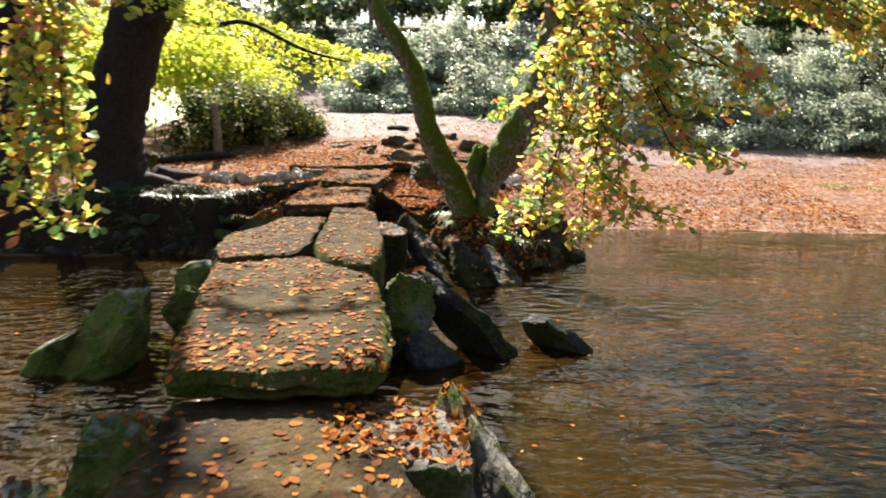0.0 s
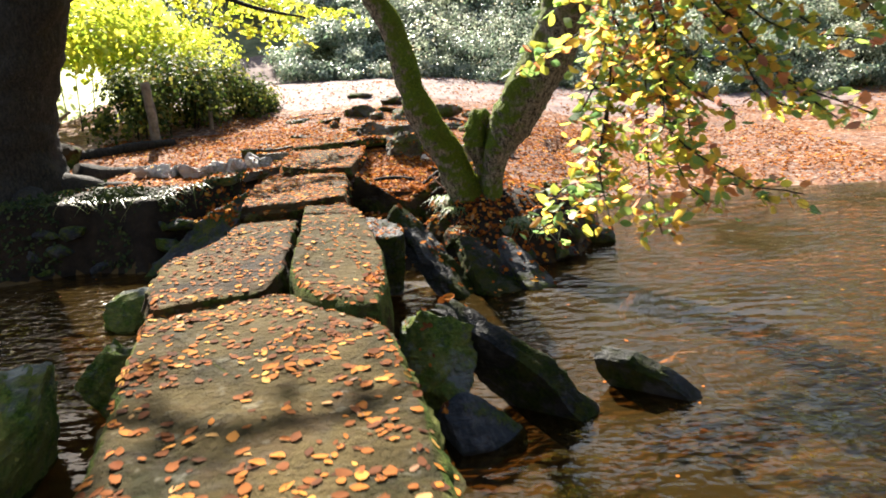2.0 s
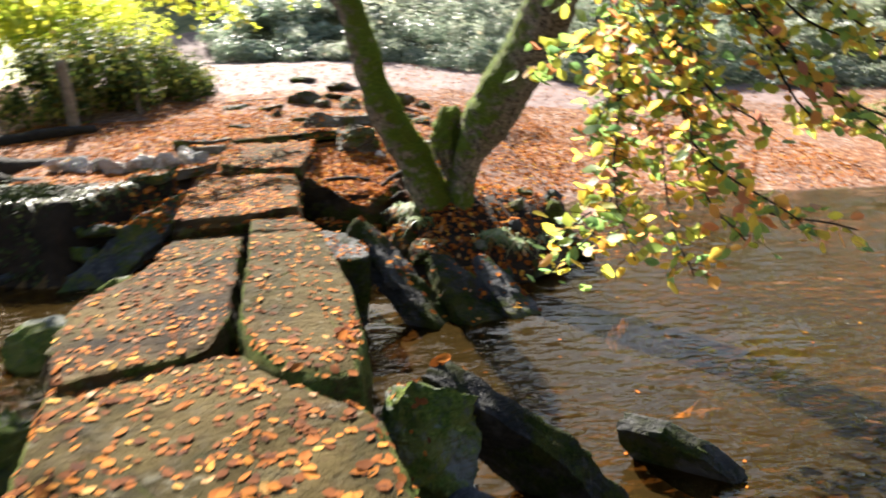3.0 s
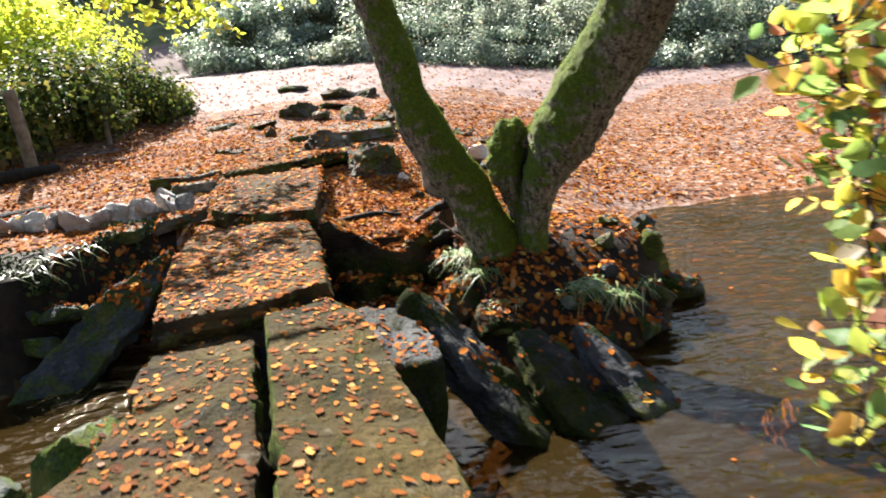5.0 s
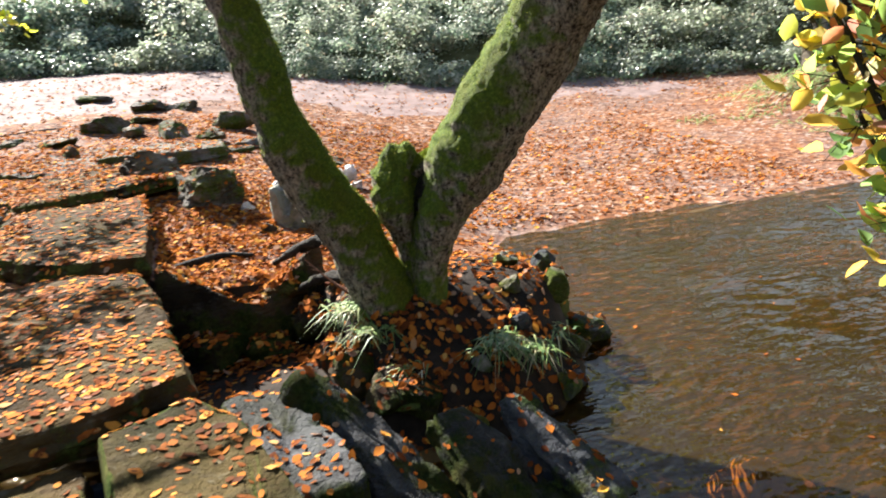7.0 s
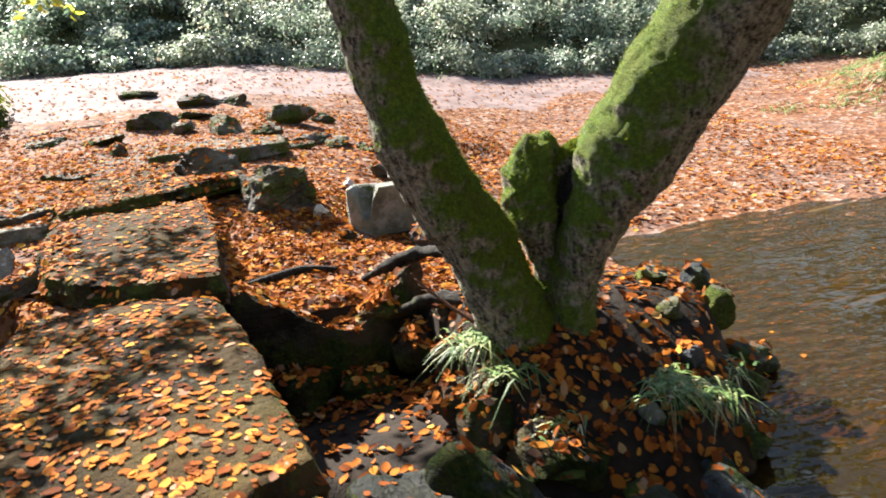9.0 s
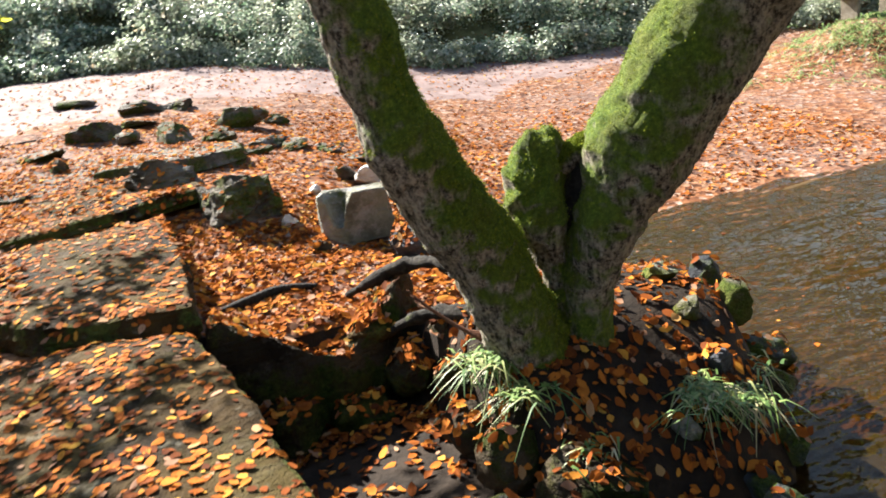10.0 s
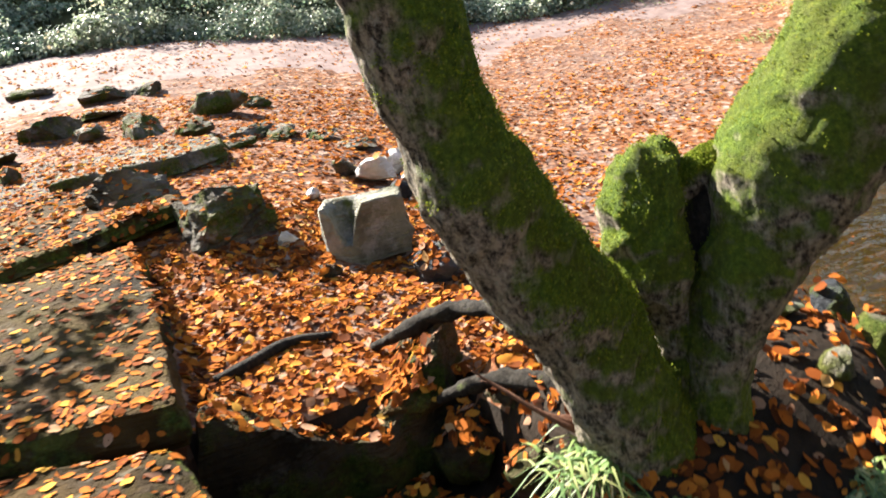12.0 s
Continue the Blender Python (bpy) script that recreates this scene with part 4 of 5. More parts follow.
def moss_tufts(owner, count, seed, size=0.011):
    """Tiny cushions of moss over the sky side of a stem."""
    rng = np.random.RandomState(seed)
    me = owner.data
    c = np.array([p.center for p in me.polygons])
    nrm = np.array([p.normal for p in me.polygons])
    area = np.array([p.area for p in me.polygons])
    grow = nrm @ np.array([0.03, -0.10, 0.95]) + 0.20 * wobble(c[:, 0] * 3 + c[:, 2] * 5, c[:, 1] * 3 + c[:, 2] * 3, 2.0, seed)
    weight = area * np.clip(grow - 0.02, 0, 0.30) * (c[:, 2] < 2.6)
    k = rng.choice(len(c), count, p=weight / weight.sum())
    spread = np.sqrt(area[k])[:, None] * 0.9
    off = rng.normal(size=(count, 3)) * spread * 0.5
    off -= nrm[k] * np.sum(off * nrm[k], axis=1, keepdims=True)
    normals = rng.normal(size=(count, 3)) * 0.9 + nrm[k] * 0.5
    return tagged(leaves("moss", c[k] + off + nrm[k] * rng.uniform(0, 0.012, (count, 1)), normals, size * rng.uniform(0.5, 1.4, count), MOSS, tree, seed), kind="stuff")


for i, ob in enumerate([o for o in tree.children if o.name.startswith(("stem", "stump", "burl"))]):
    moss_tufts(ob, (26000, 36000, 7000, 4000)[i], 40 + i, 0.0075)
tips = [(0.48, 7.2, 0.02), (0.64, 7.25, 0.28), (1.0, 7.2, 0.06), (1.40, 7.25, -0.08), (1.75, 7.3, 0.1), (2.1, 7.3, 0.2), (2.42, 7.2, 0.14), (2.8, 7.4, 0.62), (3.1, 7.5, 0.65), (0.40, 7.4, 1.12), (0.9, 7.7, 0.75), (1.5, 7.6, 0.6), (2.2, 7.8, 0.7), (1.2, 7.3, 1.2), (1.9, 7.4, 1.3), (2.7, 7.6, 1.3), (3.3, 7.9, 1.2), (0.8, 7.6, 1.6), (2.3, 7.3, 1.9), (1.5, 7.5, 1.8), (3.3, 8.6, 0.66), (3.9, 8.4, 1.15), (3.4, 8.0, 1.6)]
low = [[(1.65, 10.3, 2.9), (1.9 + 0.3 * (t[0] - 1.5), 9.2, 1.75 + 0.5 * t[2]), (max(0.62 * t[0] + 0.55 + 0.2 * math.sin(5 * t[0]), 1.15), 7.95, t[2] + 0.42 + 0.16 * math.sin(7 * t[0])), (t[0], t[1], t[2] + 0.06)] for t in tips]
crown(tree, "foliage", low, AUTUMN, 21, 0.115, spread=0.28, every=0.055, start=0.50, droop=-0.10, per=3)
high = []
rng = np.random.RandomState(5)
for i in range(32):
    x, y = rng.uniform(0.5, 4.8), rng.uniform(8.0, 11.6)
    z = rng.uniform(2.15, 3.3) + 0.15 * abs(x - 1.5)
    high.append([(1.7, 10.2, 3.4), (0.5 * (x + 1.8), 0.5 * (y + 10.9), z + 0.7), (x, y, z)])
for i in range(20):
    x, y = rng.uniform(1.6, 5.6), rng.uniform(7.0, 9.4)
    high.append([(1.7, 10.0, 3.6), (0.5 * (x + 1.8), 0.5 * (y + 10.0), 3.1), (x, y, rng.uniform(1.75, 2.6))])
crown(tree, "foliage", high, AUTUMN, 22, 0.105, spread=0.45, every=0.07, start=0.35, droop=0.1, per=7)
hang(tree)

# the dark beech on the bank
beech = tagged(empty("beech_tree", (-5.9, 13.6, -0.3)), "big dark beech trunk with low yellow-green branches", "tree")
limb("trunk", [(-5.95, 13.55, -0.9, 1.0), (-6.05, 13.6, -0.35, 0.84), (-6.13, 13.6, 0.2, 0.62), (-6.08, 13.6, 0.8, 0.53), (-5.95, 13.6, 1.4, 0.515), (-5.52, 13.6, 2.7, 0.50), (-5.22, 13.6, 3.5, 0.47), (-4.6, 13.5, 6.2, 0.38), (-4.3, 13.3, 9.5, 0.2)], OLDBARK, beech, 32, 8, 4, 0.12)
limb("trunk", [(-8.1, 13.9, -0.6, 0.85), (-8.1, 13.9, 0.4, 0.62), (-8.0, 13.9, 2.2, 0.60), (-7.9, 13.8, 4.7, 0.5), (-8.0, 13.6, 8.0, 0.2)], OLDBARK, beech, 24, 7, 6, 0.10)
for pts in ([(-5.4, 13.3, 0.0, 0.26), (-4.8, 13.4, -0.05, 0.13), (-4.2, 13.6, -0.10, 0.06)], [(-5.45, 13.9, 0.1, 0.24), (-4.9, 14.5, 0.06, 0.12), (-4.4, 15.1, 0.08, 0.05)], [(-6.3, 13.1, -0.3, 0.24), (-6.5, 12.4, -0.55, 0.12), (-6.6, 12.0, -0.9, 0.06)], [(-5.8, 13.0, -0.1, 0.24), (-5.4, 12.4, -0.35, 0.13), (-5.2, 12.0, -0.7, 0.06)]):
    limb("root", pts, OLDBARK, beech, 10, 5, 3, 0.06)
limb("limb", [(-5.3, 13.4, 2.85, 0.08), (-4.45, 12.4, 2.9, 0.055), (-3.7, 12.0, 2.66, 0.045), (-3.1, 12.0, 2.70, 0.036), (-2.2, 12.0, 2.28, 0.026), (-1.5, 12.1, 2.1, 0.012)], OLDBARK, beech, 8, 7, 2, 0.03)
sprays = []
rng = np.random.RandomState(9)
for i in range(24):
    f = rng.uniform(0.15, 1.0)
    x, y = -5.2 + 4.2 * f + rng.uniform(-0.5, 0.5), rng.uniform(10.8, 16.5)
    z = 3.2 - 1.0 * f + rng.uniform(-0.25, 0.7)
    if -2.6 < x + 0.55 * z < 2.2 and 6.6 < y - 1.13 * z < 13.5 and i % 4:
        continue
    sprays.append([(-5.4, 13.4, 3.6 + rng.uniform(0, 1)), (0.5 * (x - 5.1), 0.5 * (y + 12.6), z + 0.45), (x, y, z)])
crown(beech, "foliage", sprays, YELLOW, 31, 0.115, spread=0.5, every=0.07, start=0.25, droop=0.05, per=7)
# High boughs out of view, added to the crown to throw dappled shade.
shade = []
for i in range(8):
    a, d = rng.uniform(0, 6.28), rng.uniform(1.5, 5.5)
    x, y, z = -5.5 + d * math.cos(a), 11.0 + 1.3 * d * math.sin(a), rng.uniform(4.0, 9.0)
    shade.append([(-5.35, 13.4, z - 1.0), (0.5 * (x - 5.1), 0.5 * (y + 12.5), z + 0.3), (x, y, z)])
crown(beech, "foliage", shade, YELLOW, 32, 0.16, spread=0.8, every=0.16, start=0.3, droop=0.0, per=5, radius=0.05)
near = []
for x, y, z in ((-2.60, 5.15, 0.42), (-2.72, 5.1, 0.62), (-2.66, 5.2, 0.86), (-2.95, 5.2, 0.40), (-3.0, 5.2, 0.72), (-2.85, 5.3, 1.10), (-3.1, 5.2, 1.0), (-2.9, 5.3, 1.45), (-2.62, 5.2, 1.74), (-2.30, 5.2, 1.98), (-2.1, 5.3, 2.12), (-2.8, 5.4, 2.0)):
    near.append([(-3.9, 6.6, 3.6), (0.4 * x - 2.0, 5.9, 0.5 * z + 1.7), (x - 0.15, y + 0.25, z + 0.28), (x, y, z)])
# Unseen extra boughs, added only for the shadow they cast by the first slabs.
for i in range(12):
    x, y, z = -5.5 + 1.6 * math.sin(i * 1.9) ** 2, 3.6 + 0.30 * i, 2.3 + 1.1 * math.sin(i * 2.7) ** 2
    near.append([(-4.3, 8.6, 4.6), (0.5 * (x - 4.3), 0.5 * (y + 8.6), z + 0.7), (x, y, z)])
crown(beech, "foliage", near, AUTUMN, 33, 0.105, spread=0.30, every=0.065, start=0.55, droop=0.12, per=5)
limb("limb", [(-5.4, 13.3, 5.2, 0.09), (-4.3, 9.4, 4.9, 0.055), (-3.7, 6.6, 4.0, 0.03), (-3.4, 5.6, 3.3, 0.015)], OLDBARK, beech, 8, 7, 2, 0.03)
hang(beech)


# ---- shrubs and the far woods ----
def leafy_mass(centre, radii, count, size, rng, flat=0.0):
    """Leaves gathered in lumps over a swelling mass."""
    lumps = rng.normal(size=(max(10, count // 90), 3))
    lumps /= np.linalg.norm(lumps, axis=1, keepdims=True)
    lumps[:, 2] = np.abs(lumps[:, 2]) * 0.9 - 0.15
    lump = lumps[rng.randint(len(lumps), size=count)] * rng.uniform(0.72, 1.0, (count, 1))
    off = rng.normal(size=(count, 3)) * 0.17
    unit = lump + off
    places = np.asarray(centre) + unit * np.asarray(radii)
    normals = off * 2.2 + lump * 0.6 + rng.normal(size=(count, 3)) * 0.35 + np.array([0, 0, 0.35])
    return places, normals, size * rng.uniform(0.6, 1.3, count)


def shrub(name, label, masses, material, seed, size, category="shrub", group="", stems=5, wood=None):
    """A shrub: arching stems and its leaves. masses: centre, radii, count."""
    rng = np.random.RandomState(seed)
    x, y, _ = masses[0][0]
    thing = tagged(empty(name, (x, y, float(land(x, y)))), label, category, group)
    p, q, s = [], [], []
    for c, r, n in masses:
        a, b, d = leafy_mass(c, r, n, size, rng)
        keep = a[:, 2] > land(a[:, 0], a[:, 1]) - 0.02
        p.append(a[keep]); q.append(b[keep]); s.append(d[keep])
        for k in range(stems):
            t = rng.uniform(-0.75, 0.75, 2)
            foot = (c[0] + 0.5 * t[0] * r[0], c[1] + 0.5 * t[1] * r[1])
            limb("stem", [(*foot, float(land(*foot)) - 0.1, 0.018), (c[0] + 0.7 * t[0] * r[0], c[1] + 0.7 * t[1] * r[1], c[2], 0.013), (c[0] + t[0] * r[0], c[1] + t[1] * r[1], c[2] + 0.7 * r[2], 0.006)], wood or OLDBARK, thing, 5, 4, k, 0.02)
    tagged(leaves("foliage", np.concatenate(p), np.concatenate(q), np.concatenate(s), material, thing, seed), kind="stuff")
    hang(thing)
    return thing


shrub("evergreen_shrub", "dense olive green shrub spilling onto the leafy path", [((-5.35, 19.6, 1.05), (0.95, 1.5, 1.35), 5200), ((-4.75, 21.3, 1.0), (0.95, 1.2, 1.30), 4200), ((-4.15, 22.3, 0.85), (0.65, 1.0, 0.90), 2600), ((-6.0, 18.4, 0.9), (0.7, 1.2, 1.1), 2600)], OLIVE, 51, 0.105, stems=3)
shrub("hazel_shrub", "bright yellow-green bush behind the fence post", [((-6.4, 22.4, 1.5), (1.3, 1.2, 1.7), 3400), ((-5.9, 23.5, 2.2), (1.2, 1.2, 1.2), 2000)], YELLOW, 55, 0.12, stems=2)
shrub("hazel_shrub", "sunlit yellow-green hazel behind the trunk", [((-8.2, 20.5, 2.4), (1.7, 2.2, 1.7), 3600), ((-9.6, 24.0, 3.2), (2.2, 2.4, 2.4), 3600), ((-7.2, 23.5, 3.0), (1.5, 2.0, 1.2), 2200), ((-10.5, 19.0, 2.4), (2.0, 2.6, 2.2), 3000)], YELLOW, 52, 0.17, stems=2)
shrub("hazel_shrub", "pale sunlit shrubs beyond the river bank", [((-12.5, 16.0, 2.2), (2.2, 2.6, 2.4), 2600), ((-11.8, 22.0, 4.2), (2.4, 3.0, 2.4), 2600)], BRAMBLE, 53, 0.2)
rng = np.random.RandomState(77)
for i in range(30):
    x = -3.6 + 1.02 * i + rng.uniform(-0.4, 0.4)
    y = 30 - 0.28 * (x + 6) + rng.uniform(-0.3, 0.5)
    h = rng.uniform(0.6, 1.35)
    masses = [((x, y - 0.55, float(land(x, y - 0.55)) + 0.1), (1.1, 0.6, 0.5 * h + 0.15), 1900)]
    for k in range(6):
        mx, my = x + rng.uniform(-1.2, 1.2), y + rng.uniform(0.1, 5.2)
        masses.append(((mx, my, float(land(mx, my)) + rng.uniform(0.0, 0.7)), (rng.uniform(0.5, 1.3), rng.uniform(0.6, 1.2), rng.uniform(0.5, 1.5) * h), 1100))
    shrub("bramble_bush", "tangled bramble bush with glossy leaves paled for sun sheen", masses, (BRAMBLE, FERN, BRAMBLE, FERN, BRAMBLE, FERN)[int(rng.uniform(0, 6))], 100 + i, rng.uniform(0.07, 0.115), "bush", "brambles along the foot of the slope", 1)
for i in range(27):
    x, y = -13 + 1.3 * i + rng.uniform(-0.5, 0.5), 39.0 - 0.2 * i + rng.uniform(-1.5, 2.0)
    z = float(land(x, y))
    shrub("thicket_bush", "dark green thicket on the wooded slope", [((x, y, z + 0.9), (1.6, 1.4, 1.3), 1100), ((x + 0.5, y + 3, z + 2.6), (1.8, 1.6, 1.6), 900)], LAUREL if i % 3 else BRAMBLE, 150 + i, 0.22, "bush", "thickets of the wooded slope", 2)


for i in range(22):
    x, y = -6.0 + 1.3 * i + rng.uniform(-0.6, 0.6), 35.0 - 0.28 * 1.3 * i + rng.uniform(-0.6, 1.6)
    z = float(land(x, y))
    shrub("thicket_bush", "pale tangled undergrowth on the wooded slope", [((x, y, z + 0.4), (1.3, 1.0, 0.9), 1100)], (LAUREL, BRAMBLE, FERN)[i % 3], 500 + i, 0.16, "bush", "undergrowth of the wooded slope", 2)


def wood_tree(x, y, height, seed, material, leaf=0.30, count=420):
    rng = np.random.RandomState(seed)
    z = float(land(x, y))
    thing = tagged(empty("woodland_tree", (x, y, z)), "slender grey-barked tree on the wooded slope", "tree", "trees of the wooded slope")
    lean = rng.uniform(-0.6, 0.6)
    limb("trunk", [(x, y, z - 0.3, 0.17), (x + 0.1 * lean, y, z + 1.2, 0.13), (x + 0.5 * lean, y, z + 0.5 * height, 0.10), (x + lean, y, z + height, 0.04)], GREYBARK, thing, 8, 5, seed, 0.05)
    for k in range(6):
        f, a, d = rng.uniform(0.25, 0.9), rng.uniform(0, 6.28), rng.uniform(0.8, 2.0)
        o = (x + f * lean, y, z + f * height)
        limb("limb", [(*o, 0.035), (o[0] + 0.5 * d * math.cos(a), o[1] + 0.5 * d * math.sin(a), o[2] + 0.5, 0.022), (o[0] + d * math.cos(a), o[1] + d * math.sin(a), o[2] + 0.8, 0.008)], GREYBARK, thing, 5, 4, k, 0.02)
    p, q, s = leafy_mass((x + 0.7 * lean, y, z + 0.72 * height), (1.9, 1.9, 0.34 * height), count, leaf, rng)
    tagged(leaves("foliage", p, q, s, material, thing, seed), kind="stuff")
    hang(thing)


rng = np.random.RandomState(41)
for i in range(24):
    x = -16 + 1.9 * i + rng.uniform(-0.6, 0.6)
    y = 43 - 0.26 * (x + 6) + rng.uniform(0, 8)
    if x < -5.5:
        y += 9
    wood_tree(x, y, rng.uniform(4.5, 6.5), 200 + i, (LAUREL, BRAMBLE, YELLOW, LAUREL, AUTUMN)[i % 5])
# Mostly out of view: added so that the river has trees to mirror.
for i, (x, y) in enumerate([(-36, 18), (-38, 9), (-34, 1), (-17, -5), (-12, -10), (-6, -12), (0, -13), (6, -12), (12, -11), (18, -9), (22, 20), (16, 15.6), (20, 14.6), (26, 13.5), (30, 10), (19, 23)]):
    wood_tree(x, y, 9, 300 + i, (YELLOW, AUTUMN, LAUREL)[i % 3], 0.4, 900)


# Added to bring yellow foliage into the river's reflection.
for i, (x, y) in enumerate([(17.5, 28.2), (19.0, 25.5), (21.0, 23.5), (24.0, 20.0), (23.5, 26.5)]):
    wood_tree(x, y, 10, 340 + i, (YELLOW, AUTUMN, YELLOW)[i % 3], 0.34, 1900)


# ---- by the path ----
def fence_post(x, y, top, r, lean):
    z = float(land(x, y))
    ob = limb("fence_post", [(x, y, z - 0.15, r), (x + 0.3 * lean, y, z + 0.5 * (top - z), r * 0.95), (x + lean, y, top - 0.03, r * 0.9), (x + lean, y, top, r * 0.75)], WOOD, None, 10, 4, 5, 0.05)
    return tagged(ob, "weathered wooden fence post beside the shrub", "post", "old fence posts")


fence_post(-5.22, 17.2, 1.55, 0.10, -0.06)
fence_post(-4.62, 19.3, 1.15, 0.05, 0.03)
log = limb("fallen_log", [(-6.6, 16.1, 0.24, 0.10), (-6.0, 16.6, 0.30, 0.11), (-5.4, 16.9, 0.36, 0.10), (-4.9, 17.3, 0.36, 0.07)], OLDBARK, None, 12, 6, 4, 0.08)
tagged(log, "old log lying in leaves by the post", "log")
snag = limb("broken_branch", [(-6.9, 15.4, 0.55, 0.06), (-6.4, 15.3, 0.85, 0.05), (-5.95, 15.2, 1.12, 0.02)], WOOD, None, 8, 5, 4, 0.06)
tagged(snag, "snapped grey branch resting on the bank", "branch")
rock("bank_hump", "mossy hump of earth behind the beech", (-6.6, 15.5, 0.2), (0.7, 0.6, 0.42), 95, SLAB, (0, 0, 20), "mound")
for i, pts in enumerate(([(-1.0, 13.05, -0.22, 0.04), (-0.75, 13.02, -0.17, 0.034), (-0.5, 13.12, -0.18, 0.03), (-0.25, 13.1, -0.22, 0.02)], [(-3.4, 20.6, 0.50, 0.035), (-2.6, 20.9, 0.58, 0.03), (-1.8, 21.0, 0.60, 0.02)], [(-2.2, 15.6, 0.16, 0.03), (-1.6, 15.75, 0.20, 0.028), (-1.0, 15.7, 0.19, 0.02)])):
    tagged(limb("surface_root", pts, OLDBARK, None, 8, 5, i, 0.05), "bare dark root running through the leaves", "root", "bare roots in the leaf litter")


def bench():
    x, y = 14.6, 19.2
    z = float(land(x, y))
    thing = tagged(empty("wooden_bench", (x, y, z)), "pale weathered bench on a grassy mound", "bench")
    def board(name, cx, cy, cz, sx, sy, sz):
        bm = bmesh.new()
        bmesh.ops.create_cube(bm, size=1.0, matrix=Matrix.Translation((cx, cy, cz)) @ Matrix.Diagonal((sx, sy, sz, 1)))
        bmesh.ops.bevel(bm, geom=bm.edges[:], offset=0.012, segments=1, affect="EDGES")
        part(name, bm, WOOD, thing, smooth=False)
    for k in range(3):
        board("seat_plank", 0, -0.16 + 0.16 * k, 0.45, 1.7, 0.13, 0.05)
    for k in (-0.65, 0.65):
        board("leg", k, 0, 0.2, 0.1, 0.4, 0.45)


bench()


# ---- grass ----
def blades(name, centres, count, length, seed, parent=None, spread=0.10, wide=0.011, material=None):
    """Arching blades of grass, each a bent strip of three pieces."""
    rng = np.random.RandomState(seed)
    verts, quads = [], []
    for c in centres:
        for k in range(count):
            a, l = rng.uniform(0, 6.28), length * rng.uniform(0.5, 1.15)
            o = np.array(c) + np.array([rng.normal() * spread, rng.normal() * spread, 0])
            out = np.array([math.cos(a), math.sin(a), 0])
            side = np.array([-out[1], out[0], 0]) * wide * rng.uniform(0.7, 1.3)
            lift, bend = rng.uniform(0.25, 0.70), rng.uniform(0.8, 1.8)
            base = len(verts)
            for j, f in enumerate((0, 0.35, 0.7, 1.0)):
                p = o + out * l * f * (0.35 + 0.5 * f * bend) + np.array([0, 0, l * (lift * f - bend * 0.75 * f * f)])
                w = side * (1 - 0.85 * f)
                verts += [p - w, p + w]
            quads += [(base + 2 * j, base + 2 * j + 1, base + 2 * j + 3, base + 2 * j + 2) for j in range(3)]
    return from_arrays(name, np.array(verts), np.array(quads), material or GRASS, parent)


for i, (x, y, z, n, l) in enumerate([(0.10, 11.36, -0.26, 190, 0.27), (0.20, 11.16, -0.36, 150, 0.24), (0.95, 10.74, -0.50, 180, 0.26), (1.16, 10.68, -0.58, 120, 0.24), (1.52, 11.62, -0.44, 130, 0.28), (0.28, 10.78, -0.55, 50, 0.22), (1.45, 10.95, -0.62, 60, 0.22)]):
    tuft = tagged(empty("grass_tuft", (x, y, z)), "arching green grass tuft with dry blades", "grass", "grass tufts round the tree")
    blades("green_blade", [(x, y, z)], int(0.8 * n), 0.85 * l, 60 + i, tuft, 0.07, 0.008)
    blades("dry_blade", [(x, y, z - 0.02)], int(0.18 * n), 0.9 * l, 80 + i, tuft, 0.06, 0.007, STRAW)
    hang(tuft)
rng = np.random.RandomState(12)
mound = [(14.4 + rng.normal() * 1.4, 18.3 + rng.normal() * 1.1) for _ in range(220)]
mound_grass = blades("mound_grass", [(x, y, float(land(x, y))) for x, y in mound], 26, 0.42, 71, spread=0.22, wide=0.014)
tagged(mound_grass, "tall pale grass on the mound by the bench", "grass", kind="stuff")
rng = np.random.RandomState(13)
verge = []
for k in range(320):
    x = rng.uniform(2.0, 17)
    verge.append((x, 30 - 0.28 * (x + 6) + rng.normal() * 0.5 - 0.2))
verge_grass = blades("verge_grass", [(x, y, float(land(x, y))) for x, y in verge], 14, 0.5, 72, spread=0.25, wide=0.016)
tagged(verge_grass, "rough grass at the foot of the brambles", "grass", kind="stuff")


# ---- ivy and ferns on the shaded bank ----
def bank_cover(seed, count):
    rng = np.random.RandomState(seed)
    x = rng.uniform(-9.5, -2.75, count)
    y = shore(x) + rng.uniform(0.0, 1.05, count)
    lump = wobble(x, y, 4.0, 4)
    keep = lump > -0.15 + 0.5 * (y > shore(x) + 0.7)
    x, y = x[keep], y[keep]
    places = np.stack([x, y - 0.06 * rng.uniform(0, 1, len(x)), land(x, y) + rng.uniform(0, 0.10, len(x))], 1)
    normals = np.stack([rng.normal(size=len(x)) * 0.5, -0.8 + rng.normal(size=len(x)) * 0.4, 0.5 + rng.normal(size=len(x)) * 0.4], 1)
    return places, normals, 0.05 * rng.uniform(0.6, 1.5, len(x))


tagged(leaves("bank_ivy", *bank_cover(8, 5000), IVY, None, 8), "ivy in shade-darkened tints hanging over the shaded river bank", "ivy", kind="stuff")
shrub("bank_fern", "ferny growth in shade-darkened tints spilling over the bank edge", [((-4.0, 12.62, -0.22), (0.55, 0.42, 0.26), 2000), ((-4.7, 12.72, -0.14), (0.5, 0.4, 0.22), 1500)], IVY, 54, 0.055, "fern", "", 3)
fringe = [(x, float(shore(x)) + 0.55, float(land(x, float(shore(x)) + 0.6))) for x in np.linspace(-5.2, -3.4, 16)]
tagged(blades("bank_ferns", fringe, 16, 0.26, 73, spread=0.13, wide=0.010, material=LAUREL), "dark ferny grass fringing the bank top", "fern", kind="stuff")
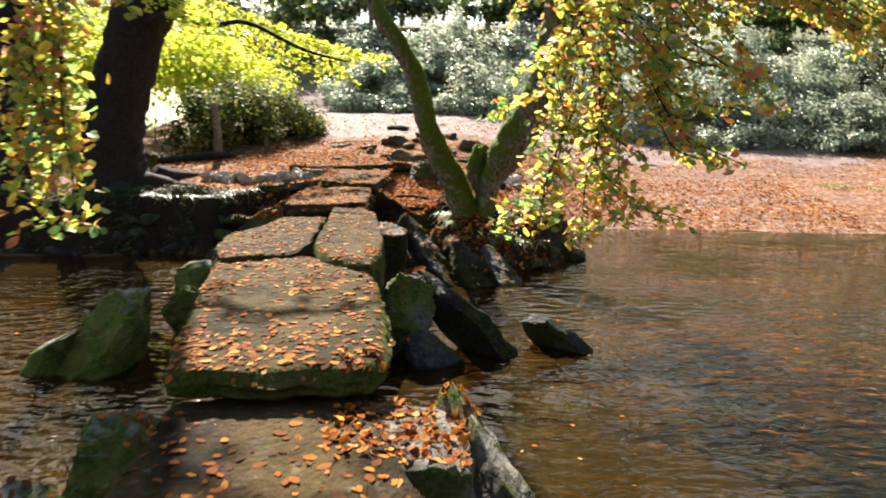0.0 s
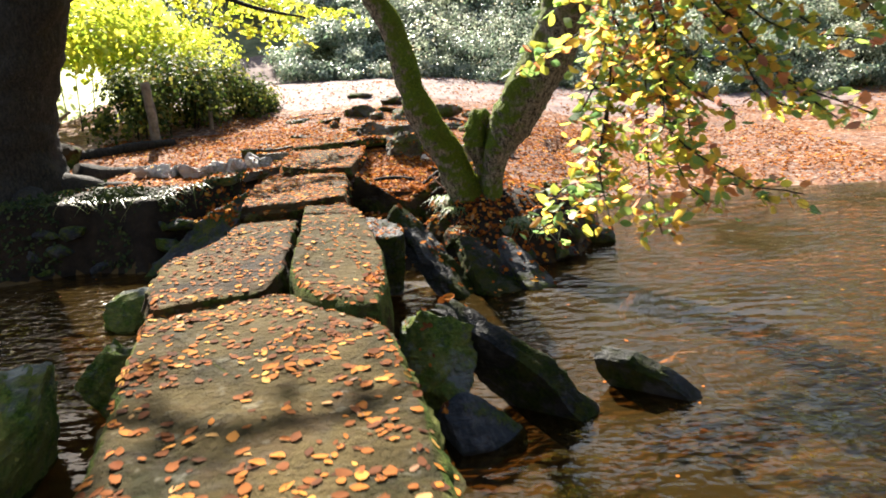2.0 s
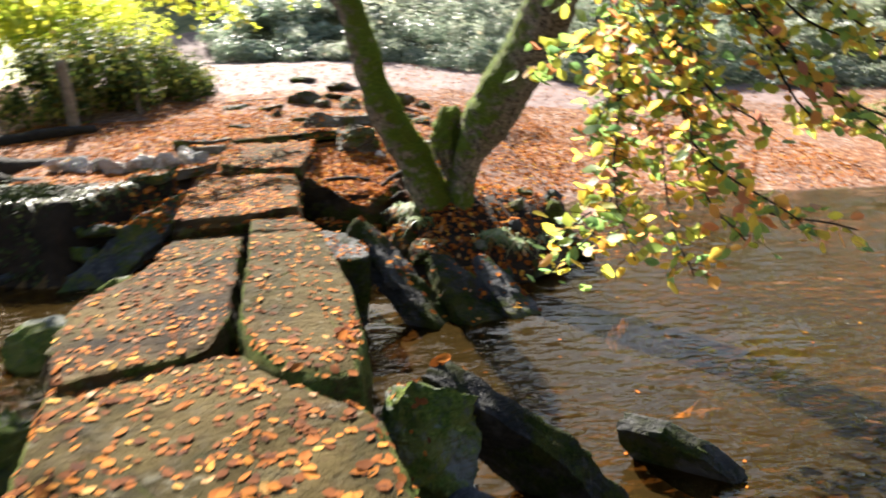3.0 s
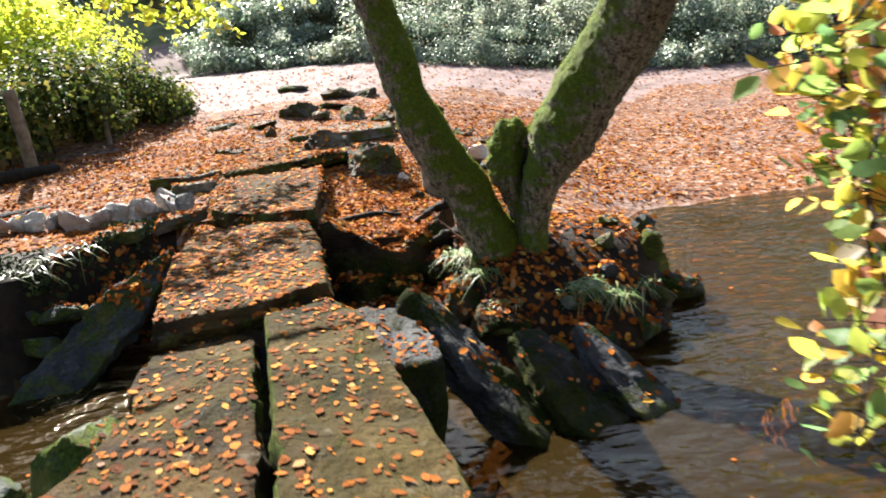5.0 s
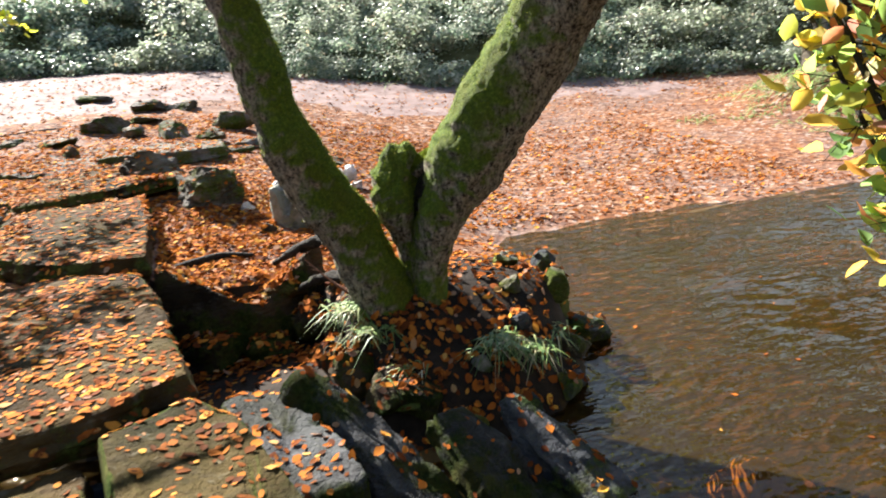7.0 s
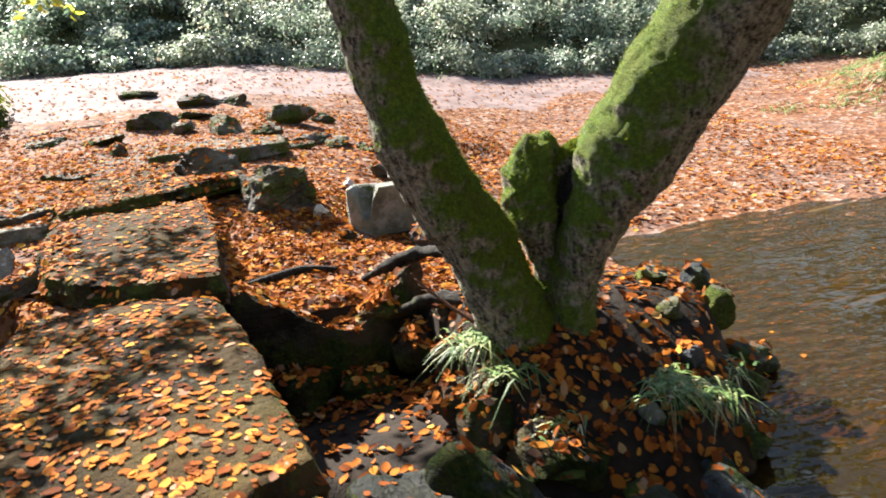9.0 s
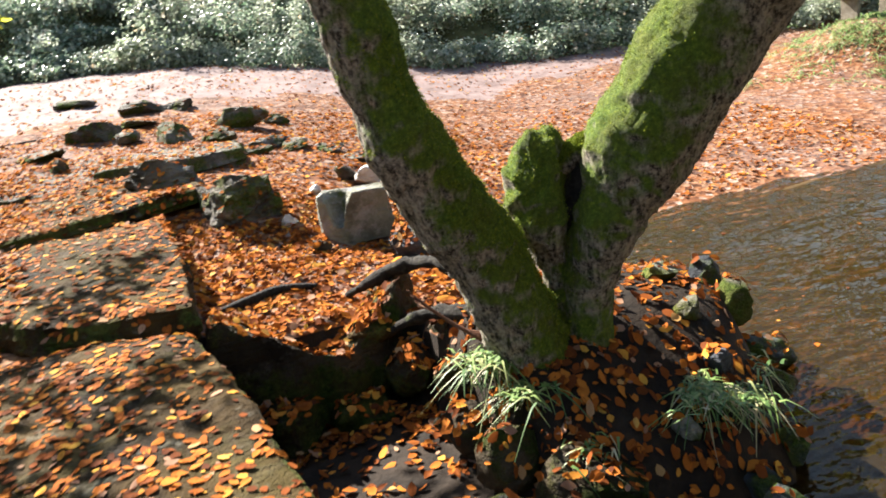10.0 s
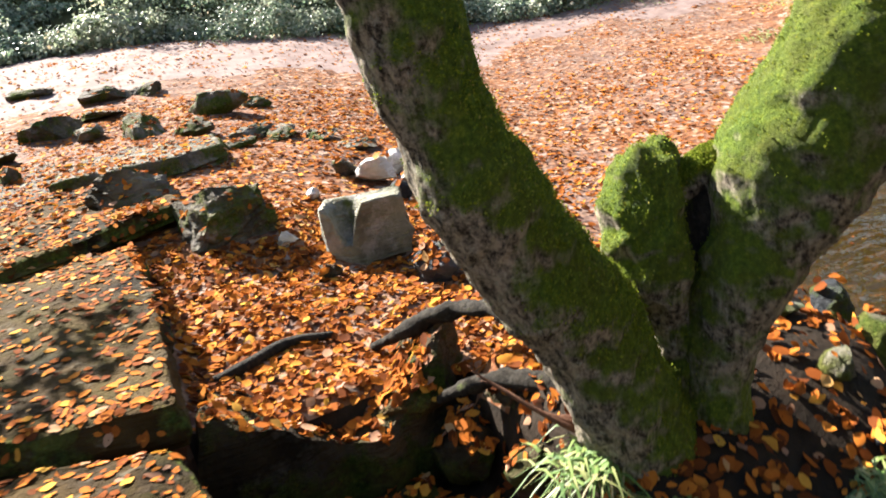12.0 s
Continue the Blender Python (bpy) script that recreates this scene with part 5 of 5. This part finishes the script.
for i in range(16):
    x = -8.5 + 0.36 * i
    y = float(shore(x)) + 0.14 + 0.05 * math.sin(i * 2.7)
    for k in range(3):
        rock("wall_stone", "dark damp stone of the old bank wall", (x + 0.17 * k, y + 0.12 * k, -0.95 + 0.24 * k), (0.27, 0.17, 0.13), 400 + 3 * i + k, DARKST, (0, 6 * math.sin(i + k), 11 * math.sin(3 * i)), "rock", "stones of the bank wall", detail=3, cuts=20)


# ---- fallen leaves ----
from mathutils.bvhtree import BVHTree

bpy.context.view_layer.update()
solid_v, solid_f = [], []
for ob in stones + [ground]:
    m, base = ob.matrix_world, len(solid_v)
    solid_v += [m @ v.co for v in ob.data.vertices]
    solid_f += [[base + i for i in poly.vertices] for poly in ob.data.polygons]
solid = BVHTree.FromPolygons(solid_v, solid_f)


def fallen(name, label, area, count, seed, size=0.068, drift=0.0, layers=0.004, steep=0.6, patchy=0.6, outside=(), material=None):
    """Leaves dropped over a stretch of the plan; they lie where they first touch."""
    rng = np.random.RandomState(seed)
    x0, x1, y0, y1 = area
    xs, ys = rng.uniform(x0, x1, count), rng.uniform(y0, y1, count)
    thick = wobble(xs, ys, 2.2, seed) * 0.6 + wobble(xs, ys, 6.0, seed + 1) * 0.5
    keep = rng.uniform(-1, 1, count) < 0.9 - patchy + thick * patchy * 1.4
    places, normals = [], []
    for x, y in zip(xs[keep], ys[keep]):
        hit, nrm, _, _ = solid.ray_cast(Vector((x, y, 6.0)), Vector((0, 0, -1)), 12.0)
        if hit is None or hit.z < WATER_Z + 0.015 or nrm.z < steep:
            continue
        if any(a < x < b and c < y < d for a, b, c, d in outside):
            continue
        tilt = nrm + Vector((rng.normal(), rng.normal(), 0)) * (0.05 + drift)
        places.append((hit.x, hit.y, hit.z + 0.003 + rng.uniform(0, layers)))
        normals.append(tuple(tilt))
    n = len(places)
    ob = leaves(name, places, normals, size * rng.uniform(0.4, 1.25, n), material or FALLEN, None, seed, 0.45 + 1.5 * drift)
    return tagged(ob, label, "leaves", kind="stuff")


fallen("fallen_leaves", "scattered beech leaves lying on the bridge slabs", (-2.4, 0.1, -0.5, 4.4), 2200, 501, 0.072, patchy=0.8, material=TRODDEN)
fallen("fallen_leaves", "orange beech leaves scattered along the bridge", (-2.3, -0.3, 3.9, 7.0), 2900, 502, 0.064, patchy=0.8, material=TRODDEN)
fallen("fallen_leaves", "orange beech leaves scattered along the bridge", (-2.4, -0.5, 6.5, 9.8), 2600, 503, 0.052, patchy=0.8, material=TRODDEN)
fallen("fallen_leaves", "thick orange beech leaves on the last slabs", (-2.4, -0.9, 9.7, 12.6), 2900, 504, 0.054, patchy=0.5)
fallen("fallen_leaves", "yellow and brown leaves on the end slab", (-2.4, -0.9, 12.3, 15.0), 2300, 505, 0.058)
fallen("fallen_leaves", "drift of leaves caught against the bridge stones", (-0.6, 0.2, 3.3, 4.2), 330, 506, 0.07, 0.3, 0.03, 0.4, 0.1)
fallen("fallen_leaves", "drift of leaves caught against the bridge stones", (-0.75, 0.0, 6.85, 7.25), 260, 507, 0.066, 0.3, 0.03, 0.7, 0.1)
fallen("fallen_leaves", "leaves lying on the dark leaning slabs", (-0.9, 1.1, 9.2, 10.6), 420, 508, 0.066, 0.1, 0.01, 0.2)
fallen("fallen_leaves", "deep orange leaf drift in the hollow behind the tree", (-1.05, 1.3, 11.9, 15.2), 7800, 509, 0.072, 0.30, 0.03, 0.6, 0.05, ((-0.72, -0.02, 14.62, 15.4), (0.2, 0.8, 14.1, 14.5)))
fallen("fallen_leaves", "few dull leaves in the dark pit", (-1.1, -0.1, 10.4, 12.1), 330, 517, 0.072, 0.25, 0.02, 0.45, 0.5)
fallen("fallen_leaves", "leaves caught on the slope beside the pit", (-0.2, 0.45, 10.4, 12.0), 420, 518, 0.07, 0.3, 0.02, 0.25, 0.4)
fallen("fallen_leaves", "leaves lying round the tree roots", (-0.1, 2.4, 10.4, 12.2), 2300, 510, 0.072, 0.28, 0.03, 0.45, 0.5)
fallen("fallen_leaves", "leaf carpet along the bank path", (-6.5, -2.0, 12.4, 18.5), 9500, 511, 0.072, 0.22, 0.02, 0.92, 0.25, ((-7.0, -3.5, 11.0, 13.0),))
fallen("fallen_leaves", "leaves spilling down the bank beside the bridge", (-3.6, -2.15, 12.1, 13.4), 1500, 519, 0.068, 0.25, 0.02, 0.3, 0.3)
fallen("fallen_leaves", "leaf carpet on the riverside meadow", (-4.5, 4.0, 15.0, 21.0), 12000, 512, 0.075, 0.22, 0.015, 0.7, 0.25)
fallen("fallen_leaves", "leaf carpet on the riverside meadow", (1.2, 9.0, 13.5, 20.0), 7800, 513, 0.078, 0.22, 0.015, 0.7, 0.25)
fallen("fallen_leaves", "leaf carpet on the far meadow", (-5.0, 14.0, 20.0, 27.0), 5000, 514, 0.085, 0.22, 0.015, 0.7, 0.4)
fallen("fallen_leaves", "leaves caught on mossy boulders", (-4.2, -1.6, 2.4, 9.5), 420, 515, 0.066, 0.1, 0.01, 0.75)

fallen("fallen_leaves", "leaves lying on the flat stones of the landing", (-3.4, 0.6, 14.6, 18.8), 3600, 516, 0.062, 0.1, 0.006, 0.5, 0.4, ((-1.32, -0.5, 15.4, 16.05),))

rng = np.random.RandomState(90)
n = 420
px, py = rng.uniform(-6, 9, n), rng.uniform(1.5, 14, n)
keep = (py < shore(px) - 0.1) & ((px > 0.2) | (px < -2.6))
px, py = px[keep], py[keep]
n = len(px)
tagged(leaves("floating_leaves", np.stack([px, py, np.full(n, WATER_Z + 0.006)], 1), np.stack([rng.normal(size=n) * 0.06, rng.normal(size=n) * 0.06, np.ones(n)], 1), rng.uniform(0.02, 0.06, n), FALLEN, None, 90, 0.3), "small leaves drifting on the brown water", "leaves", kind="stuff")
